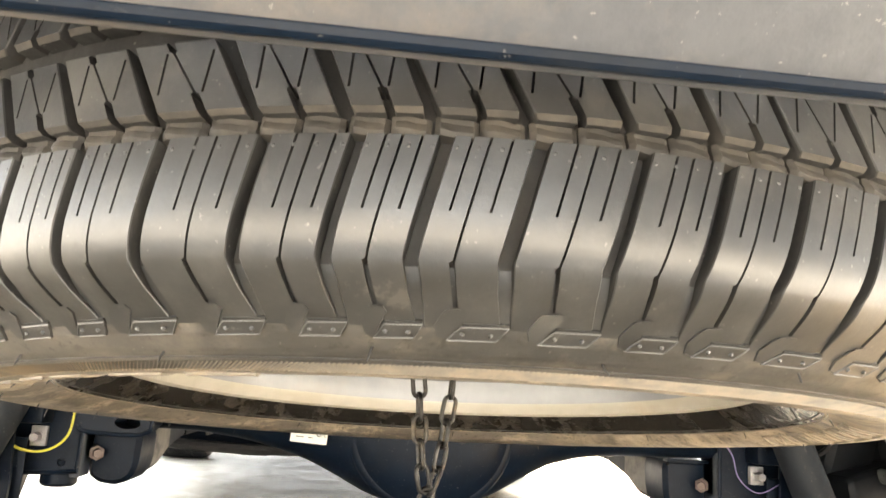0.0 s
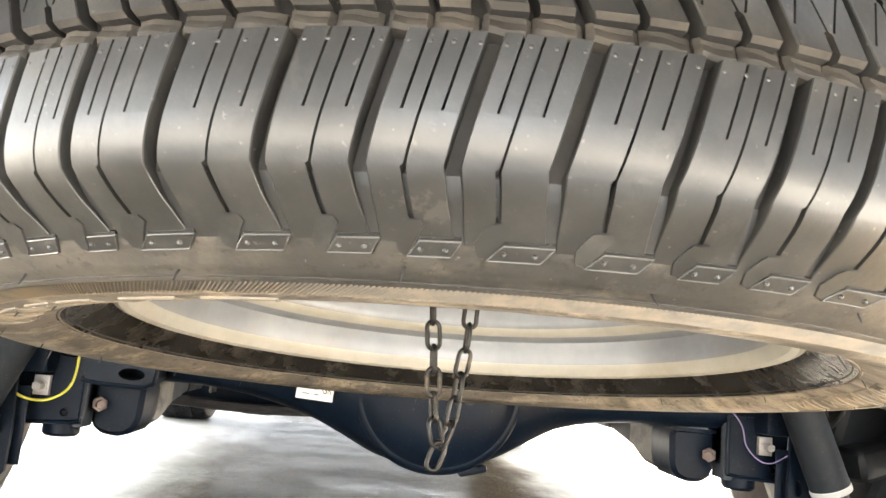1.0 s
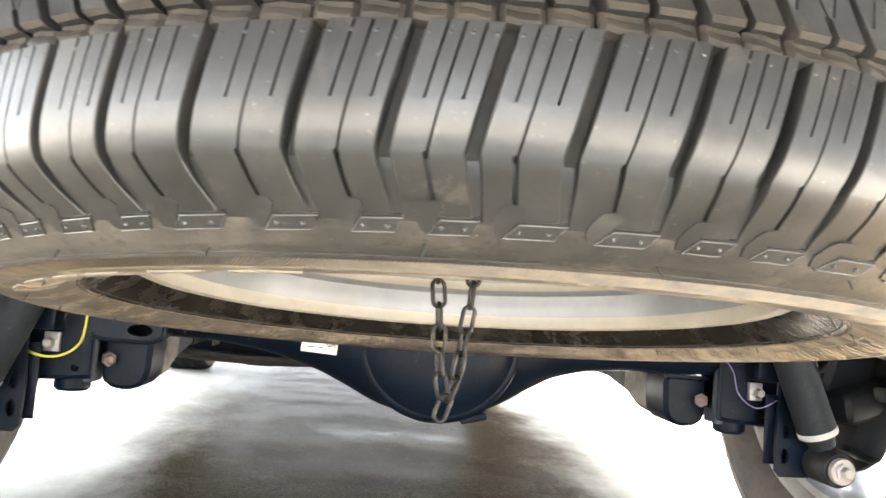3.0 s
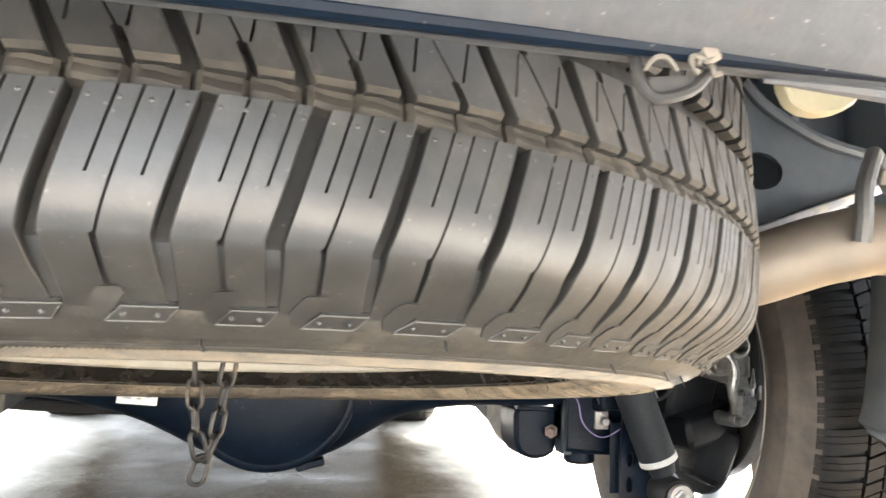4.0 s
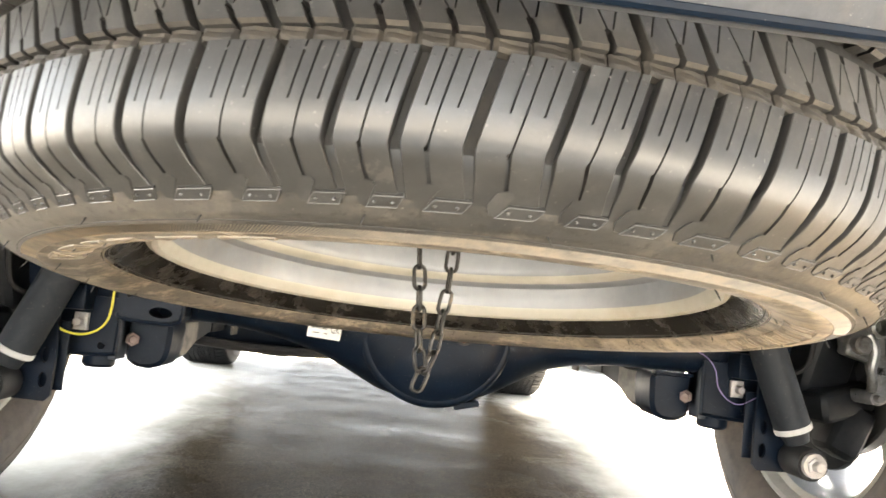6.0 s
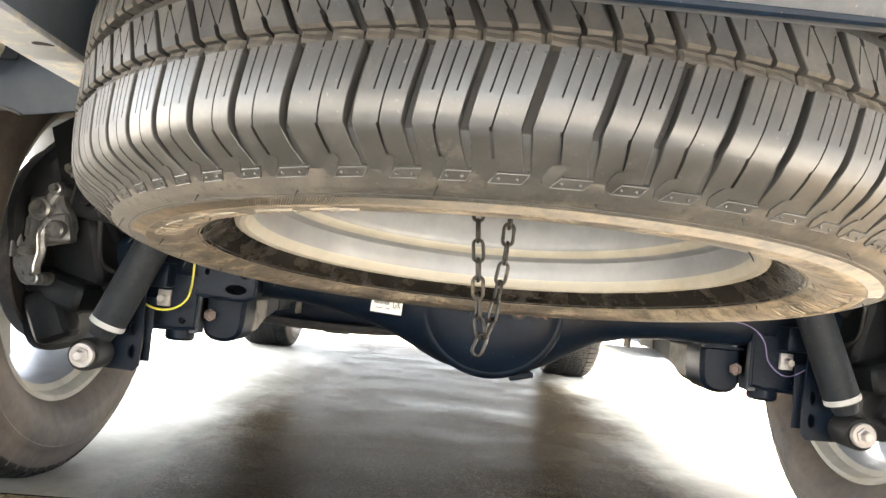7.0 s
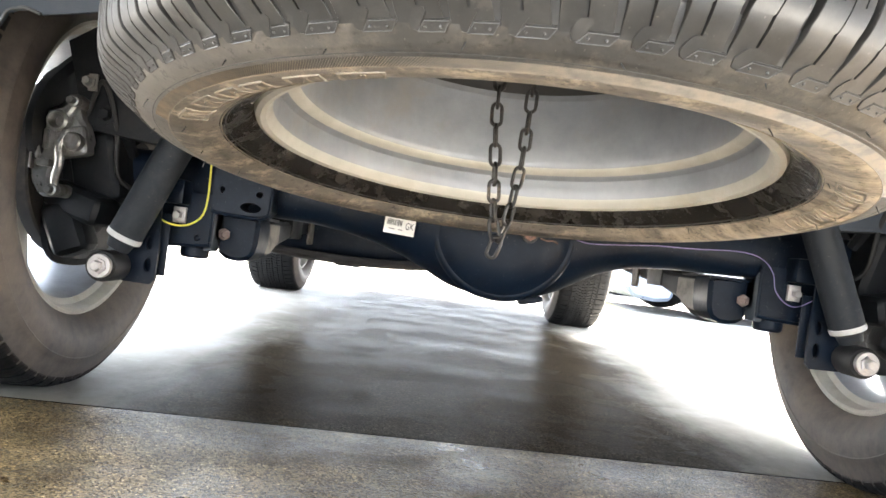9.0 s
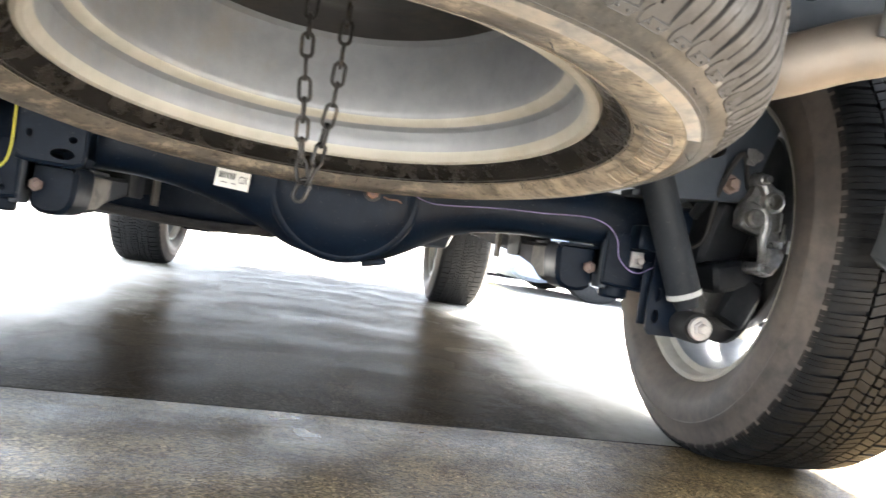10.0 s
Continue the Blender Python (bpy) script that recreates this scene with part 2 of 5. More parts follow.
splashed(M["tread"])
M["rubber"] = surface("black_rubber", ((0.012, 0.012, 0.012), (0.022, 0.022, 0.022)), 60, (0.55, 0.7), bump=0.1)
M["chain"] = surface("oiled_chain_steel", ((0.018, 0.0175, 0.017), (0.055, 0.052, 0.049)), 90, (0.35, 0.5), metal=0.75, dirt=(0.16, 0.12, 0.08), dirt_scale=60, dirt_at=(0.55, 0.8), bump=0.2, bump_scale=200, bump_far=0.0005)
M["cream"] = surface("cream_plastic", ((0.54, 0.47, 0.30), (0.62, 0.545, 0.37)), 40, (0.5, 0.6), bump=0.05)
M["paper"] = surface("sticker_paper", ((0.66, 0.65, 0.60), (0.74, 0.73, 0.68)), 80, (0.5, 0.6), bump=0)
M["ink"] = surface("black_ink", ((0.02, 0.02, 0.02), (0.03, 0.03, 0.03)), 80, (0.5, 0.6), bump=0)
M["under"] = surface("underbody_coating", ((0.105, 0.132, 0.165), (0.15, 0.178, 0.21)), 20, (0.5, 0.7), dirt=(0.16, 0.145, 0.125), dirt_scale=6, dirt_at=(0.55, 0.85), bump=0.2, bump_scale=90, bump_far=0.001, specks=0.30)
M["dark_under"] = surface("dark_underbody", ((0.030, 0.040, 0.054), (0.055, 0.066, 0.080)), 20, (0.45, 0.7), dirt=(0.095, 0.088, 0.078), dirt_scale=9, dirt_at=(0.52, 0.80), bump=0.2, bump_scale=90, bump_far=0.001, specks=0.2)
M["dusty_under"] = surface("dusty_underbody", ((0.42, 0.45, 0.49), (0.55, 0.57, 0.60)), 24, (0.4, 0.6), dirt=(0.74, 0.69, 0.60), dirt_scale=30, dirt_at=(0.50, 0.62), bump=0.2, bump_scale=90, bump_far=0.001)
M["shock_paint"] = surface("dusty_black_damper", ((0.0085, 0.0112, 0.0150), (0.0150, 0.0190, 0.0240)), 40, (0.55, 0.75), spec=0.3, dirt=(0.030, 0.033, 0.037), dirt_scale=20, dirt_at=(0.5, 0.8), bump=0.15, bump_scale=160, bump_far=0.0006, specks=0.25)
M["dusty_link"] = surface("dusty_pressed_steel", ((0.095, 0.085, 0.072), (0.16, 0.142, 0.118)), 40, (0.5, 0.7), dirt=(0.030, 0.030, 0.031), dirt_scale=26, dirt_at=(0.50, 0.70), bump=0.2, bump_scale=120, bump_far=0.0008)
M["dark_rubber"] = surface("dark_moulded_rubber", ((0.034, 0.033, 0.032), (0.054, 0.052, 0.049)), 60, (0.45, 0.65), dirt=(0.085, 0.076, 0.062), dirt_scale=30, dirt_at=(0.52, 0.75), bump=0.2, bump_scale=200, bump_far=0.0006)
M["liner"] = surface("navy_liner", ((0.018, 0.028, 0.042), (0.034, 0.046, 0.062)), 14, (0.5, 0.7), dirt=(0.060, 0.066, 0.074), dirt_scale=9, dirt_at=(0.5, 0.8), bump=0.1)
M["body"] = surface("white_body_paint", ((0.62, 0.63, 0.64), (0.66, 0.67, 0.68)), 30, (0.25, 0.35), bump=0)
M["silver_paint"] = surface("silver_blue_paint", ((0.09, 0.115, 0.16), (0.11, 0.135, 0.18)), 30, (0.25, 0.35), metal=0.2, bump=0)
M["yellow"] = surface("yellow_cable", ((0.55, 0.50, 0.06), (0.62, 0.56, 0.10)), 60, (0.4, 0.5), bump=0)
M["purple"] = surface("purple_cable", ((0.19, 0.15, 0.30), (0.26, 0.21, 0.38)), 60, (0.4, 0.5), bump=0)
M["rust"] = surface("rusty_plug", ((0.15, 0.105, 0.088), (0.25, 0.19, 0.165)), 90, (0.6, 0.8), bump=0.3)
M["plug"] = surface("rusty_filler_plug", ((0.17, 0.090, 0.062), (0.30, 0.175, 0.125)), 90, (0.5, 0.7), metal=0.2, bump=0.3)
M["road_yellow"] = surface("worn_road_paint", ((0.55, 0.42, 0.08), (0.62, 0.52, 0.2)), 30, (0.5, 0.7), dirt=(0.33, 0.31, 0.27), dirt_scale=9, dirt_at=(0.4, 0.7), bump=0.1)


def wet_concrete(name, dark, light, stain, wet, relief, grit, gloss, lit_margin=None):
    """Concrete with aggregate, stains and a film of water in patches drawn out across the fall of the floor."""
    m = bpy.data.materials.new(name)
    m.use_nodes = True
    nt = m.node_tree
    b = nt.nodes["Principled BSDF"]
    big, mid, fine = speckle(nt, 2.2, 8, 0.7), speckle(nt, 34, 12, 0.8), speckle(nt, 420, 4, 0.6)
    col = ramp(nt, mid, [(0.32, dark), (0.68, light)])
    tc, cells = nt.nodes.new("ShaderNodeTexCoord"), nt.nodes.new("ShaderNodeTexVoronoi")
    nt.links.new(tc.outputs["Object"], cells.inputs["Vector"])
    cells.inputs["Scale"].default_value = 380.0
    split = nt.nodes.new("ShaderNodeSeparateColor")
    nt.links.new(cells.outputs["Color"], split.inputs["Color"])
    tone = ramp(nt, split.outputs["Red"], [(0.0, tuple(0.3 * v for v in dark)), (0.30, dark), (0.55, light), (0.93, tuple(1.3 * v for v in light)), (1.0, tuple(2.6 * v for v in light))])
    col = mixed(nt, grit, col, tone)
    col = mixed(nt, ramp(nt, fine, [(0.40, (0.6, 0.6, 0.6)), (0.48, (0, 0, 0))]), col, tuple(0.35 * v for v in dark))
    col = mixed(nt, ramp(nt, big, [(0.42, (0, 0, 0)), (0.66, (0.75, 0.75, 0.75))]), col, stain)
    col = mixed(nt, ramp(nt, speckle(nt, 8, 9, 0.72), [(0.42, (0, 0, 0)), (0.68, (0.7 * relief,) * 3)]), col, tuple(0.5 * v for v in stain))
    if lit_margin:
        # pale ragged margins on both sides: the light beside the car's shade, painted in
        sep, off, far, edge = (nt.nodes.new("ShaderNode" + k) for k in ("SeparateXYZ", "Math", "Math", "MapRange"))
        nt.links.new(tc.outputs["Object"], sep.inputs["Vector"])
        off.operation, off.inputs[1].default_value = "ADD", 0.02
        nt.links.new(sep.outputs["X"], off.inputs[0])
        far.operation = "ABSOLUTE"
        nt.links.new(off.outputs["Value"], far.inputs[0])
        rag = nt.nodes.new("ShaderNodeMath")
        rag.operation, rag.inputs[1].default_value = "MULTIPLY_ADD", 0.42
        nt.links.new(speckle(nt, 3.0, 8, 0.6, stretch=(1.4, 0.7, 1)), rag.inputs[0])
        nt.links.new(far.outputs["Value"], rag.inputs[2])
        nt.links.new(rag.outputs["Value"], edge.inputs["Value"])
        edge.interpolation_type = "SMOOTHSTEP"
        edge.inputs["From Min"].default_value, edge.inputs["From Max"].default_value = lit_margin
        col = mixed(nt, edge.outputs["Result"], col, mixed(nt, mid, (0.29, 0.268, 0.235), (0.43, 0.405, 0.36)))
    nt.links.new(col, b.inputs["Base Color"])
    film = speckle(nt, 5.0, 4, 0.55)
    rough = nt.nodes.new("ShaderNodeMapRange")
    nt.links.new(film, rough.inputs["Value"])
    rough.inputs["From Min"].default_value, rough.inputs["From Max"].default_value = 0.28, 0.72
    rough.inputs["To Min"].default_value, rough.inputs["To Max"].default_value = wet
    nt.links.new(rough.outputs["Result"], b.inputs["Roughness"])
    pool = nt.nodes.new("ShaderNodeMapRange")
    nt.links.new(speckle(nt, 2.6, 6, 0.62, stretch=(0.55, 1.7, 1)), pool.inputs["Value"])
    pool.inputs["From Min"].default_value, pool.inputs["From Max"].default_value = 0.46, 0.66
    pool.inputs["To Min"].default_value, pool.inputs["To Max"].default_value = gloss
    wet_at = pool.outputs["Result"]
    if lit_margin:
        # an oily film of water that has not run off
        place, reach, spot, more = (nt.nodes.new("ShaderNode" + k) for k in ("Mapping", "VectorMath", "MapRange", "Math"))
        place.inputs["Scale"].default_value, place.inputs["Location"].default_value = (1 / 0.30, 1 / 0.10, 0), (-0.05 / 0.30, -1.27 / 0.10, 0)
        nt.links.new(tc.outputs["Object"], place.inputs["Vector"])
        reach.operation = "LENGTH"
        nt.links.new(place.outputs["Vector"], reach.inputs[0])
        frayed = nt.nodes.new("ShaderNodeMath")
        nt.links.new(reach.outputs["Value"], frayed.inputs[0])
        nt.links.new(speckle(nt, 14, 8, 0.7, stretch=(0.5, 1.6, 1)), frayed.inputs[1])
        nt.links.new(frayed.outputs["Value"], spot.inputs["Value"])
        spot.inputs["From Min"].default_value, spot.inputs["From Max"].default_value = 1.45, 0.75
        spot.inputs["To Min"].default_value, spot.inputs["To Max"].default_value = 0.0, 0.0026
        nt.links.new(wet_at, more.inputs[0])
        nt.links.new(spot.outputs["Result"], more.inputs[1])
        wet_at = more.outputs["Value"]
    nt.links.new(wet_at, b.inputs["Specular IOR Level"])
    waves = nt.nodes.new("ShaderNodeBump")
    waves.inputs["Strength"].default_value, waves.inputs["Distance"].default_value = 0.12 * relief, 0.006
    nt.links.new(speckle(nt, 26, 5, 0.6), waves.inputs["Height"])
    bp = nt.nodes.new("ShaderNodeBump")
    bp.inputs["Strength"].default_value, bp.inputs["Distance"].default_value = relief, 0.003
    nt.links.new(mixed(nt, 0.5, fine, cells.outputs["Distance"]), bp.inputs["Height"])
    nt.links.new(waves.outputs["Normal"], bp.inputs["Normal"])
    nt.links.new(bp.outputs["Normal"], b.inputs["Normal"])
    return m


M["slab_a"] = wet_concrete("slab_rough", (0.074, 0.0480, 0.0195), (0.300, 0.212, 0.108), (0.034, 0.0225, 0.0110), (0.24, 0.60), 1.0, 0.80, (0.03, 0.13))
# last pair: where the painted light at the car's sides begins and is full
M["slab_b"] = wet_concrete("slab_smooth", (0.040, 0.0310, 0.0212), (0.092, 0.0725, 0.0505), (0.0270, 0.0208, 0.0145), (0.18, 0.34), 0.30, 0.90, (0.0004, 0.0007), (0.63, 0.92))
M["joint"] = surface("joint_filler", ((0.006, 0.005, 0.004), (0.014, 0.012, 0.010)), 60, (0.9, 1.0), spec=0.05, bump=0.3)
# pale tone of the outer slabs, set to bounce light under the car
M["slab_lit"] = wet_concrete("slab_lit", (0.30, 0.288, 0.268), (0.42, 0.405, 0.380), (0.26, 0.245, 0.222), (0.6, 0.8), 0.4, 0.2, (0.2, 0.4))


# ---- mesh helpers ----
def finish(bm, smooth=35):
    bmesh.ops.recalc_face_normals(bm, faces=bm.faces)
    for f in bm.faces:
        f.smooth = True
    for e in bm.edges:
        if len(e.link_faces) == 2 and e.calc_face_angle(0) > radians(smooth):
            e.smooth = False
    return bm


def mesh_of(name, bm, *mats):
    me = bpy.data.meshes.new(name)
    finish(bm).to_mesh(me)
    bm.free()
    for m in mats:
        me.materials.append(M[m])
    return me


def part(name, bm, material, parent, label="", at=None):
    """One mesh object under a thing or a part."""
    mats = (material,) if isinstance(material, str) else material
    ob = new(name, mesh_of(name, bm, *mats) if isinstance(bm, bmesh.types.BMesh) else bm)
    ob.parent = parent
    if at is not None:
        ob.matrix_basis = at
    return tagged(ob, label)


def thing(name, label, category, at=None, group="", kind=""):
    ob = new(name)
    ob.empty_display_size = 0.1
    if at is not None:
        ob.matrix_basis = at
    return tagged(ob, label, category, group, kind)


def revolve(bm, profile, segs, mats=None, start=0.0, span=360.0, closed=False):
    """Turns a profile of (radius, height) about z; mats: a material index for each stretch of it."""
    full = abs(span - 360) < 1e-6
    cols = []
    for i in range(segs if full else segs + 1):
        a = radians(start + span * i / segs)
        cols.append([bm.verts.new((r * math.sin(a), -r * math.cos(a), h)) for r, h in profile])
    n = len(profile)
    for i in range(segs):
        a, b = cols[i], cols[(i + 1) % len(cols)]
        for k in range(n if closed else n - 1):
            f = bm.faces.new((a[k], b[k], b[(k + 1) % n], a[(k + 1) % n]))
            if mats:
                f.material_index = mats[k]
    return bm


def tube(bm, pts, radius, segs=10, caps=True, closed=False):
    """A round bar along points; radius may be a list."""
    pts = [Vector(p) for p in pts]
    n = len(pts)
    rad = radius if isinstance(radius, (list, tuple)) else [radius] * n
    rings, up = [], None
    for i, p in enumerate(pts):
        d = (pts[(i + 1) % n] - pts[i - 1]) if closed else (pts[min(i + 1, n - 1)] - pts[max(i - 1, 0)])
        d.normalize()
        if up is None:
            up = d.orthogonal().normalized()
        up = (up - d * up.dot(d)).normalized()
        side = d.cross(up)
        rings.append([bm.verts.new(p + rad[i] * (math.cos(2 * math.pi * k / segs) * up + math.sin(2 * math.pi * k / segs) * side)) for k in range(segs)])
    for i in range(n if closed else n - 1):
        a, b = rings[i], rings[(i + 1) % n]
        for k in range(segs):
            bm.faces.new((a[k], a[(k + 1) % segs], b[(k + 1) % segs], b[k]))
    if caps and not closed:
        bm.faces.new(rings[0][::-1])
        bm.faces.new(rings[-1])
    return bm


def smooth_path(pts, steps=8):
    """A rounded way through the given points."""
    pts = [Vector(p) for p in pts]
    out = []
    for i in range(len(pts) - 1):
        a, b, c, d = pts[max(i - 1, 0)], pts[i], pts[i + 1], pts[min(i + 2, len(pts) - 1)]
        for k in range(steps):
            t = k / steps
            out.append(0.5 * ((2 * b) + (c - a) * t + (2 * a - 5 * b + 4 * c - d) * t * t + (3 * b - a - 3 * c + d) * t ** 3))
    return out + [pts[-1]]


def bevelled(bm, size, m=None, bevel=0.004, segs=2):
    """A box with rounded edges, put at m."""
    b = bmesh.new()
    bmesh.ops.create_cube(b, size=1.0, matrix=Matrix.Diagonal((*size, 1)))
    if bevel:
        bmesh.ops.bevel(b, geom=b.edges[:], offset=bevel, segments=segs, affect="EDGES", profile=0.6)
    return merge(bm, b, m)


def merge(bm, other, m=None):
    if m is not None:
        other.transform(m)
    me = bpy.data.meshes.new("merge")
    other.to_mesh(me)
    other.free()
    bm.from_mesh(me)
    bpy.data.meshes.remove(me)
    return bm


def barrel(bm, profile, m, segs=24):
    """A turned piece of (radius, along) about the axis z of m."""
    b = bmesh.new()
    revolve(b, profile, segs)
    bmesh.ops.remove_doubles(b, verts=b.verts, dist=1e-6)
    return merge(bm, b, m)


def plate(bm, outline, depth, m=None, bevel=0.002):
    """An outline of (x, y) given thickness along z."""
    b = bmesh.new()
    f = b.faces.new([b.verts.new((x, y, 0)) for x, y in outline])
    r = bmesh.ops.extrude_face_region(b, geom=[f])
    bmesh.ops.translate(b, verts=[v for v in r["geom"] if isinstance(v, bmesh.types.BMVert)], vec=(0, 0, depth))
    if bevel:
        bmesh.ops.bevel(b, geom=b.edges[:], offset=bevel, segments=1, affect="EDGES")
    return merge(bm, b, m)


def plate_with_holes(bm, outline, holes, depth, m=None):
    """A plate with round or oval holes (x, y, rx, ry) through it."""
    b = bmesh.new()
    rings = [[b.verts.new((x, y, 0)) for x, y in outline]]
    for x, y, rx, ry in holes:
        rings.append([b.verts.new((x + rx * math.cos(i * math.pi / 8), y + ry * math.sin(i * math.pi / 8), 0)) for i in range(16)])
    edges = [b.edges.new((r[i], r[(i + 1) % len(r)])) for r in rings for i in range(len(r))]
    bmesh.ops.triangle_fill(b, use_beauty=True, use_dissolve=False, edges=edges)
    r = bmesh.ops.extrude_face_region(b, geom=b.faces[:])
    bmesh.ops.translate(b, verts=[v for v in r["geom"] if isinstance(v, bmesh.types.BMVert)], vec=(0, 0, depth))
    return merge(bm, b, m)


FACE_BACK = pose(0, 0, 0, 90, 0, 0)  # turns z to -y: outlines in x, z that face the rear


# ---- ground ----
def ground_sheet():
    """One sheet to the horizon, cast in slabs with sawn joints between them; the two under the car are damp, and darker
    to hold its shade; the pale ones round them are added to throw light.
    """
    bm = bmesh.new()
    turn = math.degrees(math.atan2(0.10, 1.0))
    w, deep, far = 0.0028, 0.006, 400.0

    def lines(joints):
        out = [(-far, 0.0)]
        for c in joints:
            out += [(c - w, 0.0), (c - w * 0.6, -deep), (c + w * 0.6, -deep), (c + w, 0.0)]
        return out + [(far, 0.0)]

    # all joints but y = 0 are added; the pale slabs past them throw light
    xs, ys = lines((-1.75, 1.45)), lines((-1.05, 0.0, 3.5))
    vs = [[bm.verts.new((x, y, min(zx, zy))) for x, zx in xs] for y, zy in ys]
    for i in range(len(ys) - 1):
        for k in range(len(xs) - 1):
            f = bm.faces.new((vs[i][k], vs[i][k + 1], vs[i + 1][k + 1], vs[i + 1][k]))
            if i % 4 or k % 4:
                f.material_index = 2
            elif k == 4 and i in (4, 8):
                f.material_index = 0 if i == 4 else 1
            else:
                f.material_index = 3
    bm.transform(pose(0, 0.08, 0, 0, 0, turn))
    me = bpy.data.meshes.new("ground")
    bmesh.ops.recalc_face_normals(bm, faces=bm.faces)
    bm.to_mesh(me)
    bm.free()
    for m in ("slab_a", "slab_b", "joint", "slab_lit"):
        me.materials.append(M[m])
    return tagged(new("ground", me), "damp stained concrete floor in slabs with sawn joints, toned darker as shade under the car", "ground", kind="structure")


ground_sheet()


# ---- spare wheel ----
MID = -0.001  # height of the tread's middle in the wheel's own frame
TOP = [(-0.034, 0.3925), (-0.046, 0.3920), (-0.0585, 0.3912), (-0.071, 0.3900), (-0.079, 0.3882), (-0.0845, 0.3860), (-0.0878, 0.3840), (-0.0925, 0.3795), (-0.0965, 0.3735), (-0.100, 0.3675), (-0.103, 0.3625), (-0.106, 0.3590)]
def rounded(rows, step=0.001, reach=4):
    """The profile's corners eased over a few millimetres."""
    hs = np.arange(rows[-1][0], rows[0][0] + step / 2, step)
    rs = np.interp(hs, [r[0] for r in rows[::-1]], [r[1] for r in rows[::-1]])
    wide = np.pad(rs, reach, mode="reflect", reflect_type="odd")
    return [(float(h), float(wide[i : i + 2 * reach + 1].mean())) for i, h in enumerate(hs)]


TOP = rounded(TOP)
SKEW = [(-0.106, 0.55), (-0.0965, 0.22), (-0.0878, 0.0), (-0.0460, 1.62), (-0.035, 2.05)]


def between(rows, x):
    """The value at x on the line through rows of (x, value)."""
    rows = sorted(rows)
    return float(np.interp(x, [r[0] for r in rows], [r[1] for r in rows]))


def base_radius(h):
    """The carcass under the blocks: deep between them, flush at the tread's foot."""
    d = abs(h - MID)
    top = between(TOP, MID - d) if d > 0.033 else 0.3925
    depth = float(np.interp(d, [0, 0.080, 0.0868, 0.0915, 0.100, 0.105], [0.0085, 0.0083, 0.0068, 0.0054, 0.0025, -0.0002]))
    return top - depth


def on_tyre(deg, h, r):
    a = radians(deg)
    return (r * math.sin(a), -r * math.cos(a), h)


def columns_block(levels, edges, open_from, top, low):
    """A tread block from columns: at each height the edges' angles; open_from: for each gap between columns
    the rule that tells whether it is cut there. Walls go down to the carcass."""
    bm = bmesh.new()
    n = len(edges(levels[0]))
    tops = [[bm.verts.new(on_tyre(a, h, top(h) - (0.0007 if i in (0, n - 1) else 0))) for i, a in enumerate(edges(h))] for h in levels]
    lows = [[bm.verts.new(on_tyre(a, h, low(h) - 0.001)) for a in edges(h)] for h in levels]
    for k in range(len(levels) - 1):
        mid = 0.5 * (levels[k] + levels[k + 1])
        for i in range(n - 1):
            if not open_from(i, mid):
                bm.faces.new((tops[k][i], tops[k][i + 1], tops[k + 1][i + 1], tops[k + 1][i]))
            left_open = i == 0 or open_from(i - 1, mid)
            if not open_from(i, mid) and left_open:
                bm.faces.new((tops[k][i], tops[k + 1][i], lows[k + 1][i], lows[k][i]))
            right_open = i == n - 2 or open_from(i + 1, mid)
            if not open_from(i, mid) and right_open:
                bm.faces.new((tops[k][i + 1], lows[k][i + 1], lows[k + 1][i + 1], tops[k + 1][i + 1]))
    for k in (0, len(levels) - 1):
        mid = 0.5 * (levels[k] + levels[k + (1 if k == 0 else -1)])
        for i in range(n - 1):
            if not open_from(i, mid):
                bm.faces.new((tops[k][i], tops[k][i + 1], lows[k][i + 1], lows[k][i]))
    # the blind ends of the cuts
    for i in range(n - 1):
        for k in range(1, len(levels) - 1):
            a, b = open_from(i, 0.5 * (levels[k - 1] + levels[k])), open_from(i, 0.5 * (levels[k] + levels[k + 1]))
            if a != b:
                bm.faces.new((tops[k][i], tops[k][i + 1], lows[k][i + 1], lows[k][i]))
    # walls get the second material, whose colour holds the shade of the cuts
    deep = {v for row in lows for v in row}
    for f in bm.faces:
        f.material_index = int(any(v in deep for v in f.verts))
    bmesh.ops.delete(bm, geom=[v for v in bm.verts if not v.link_faces], context="VERTS")
    return bm


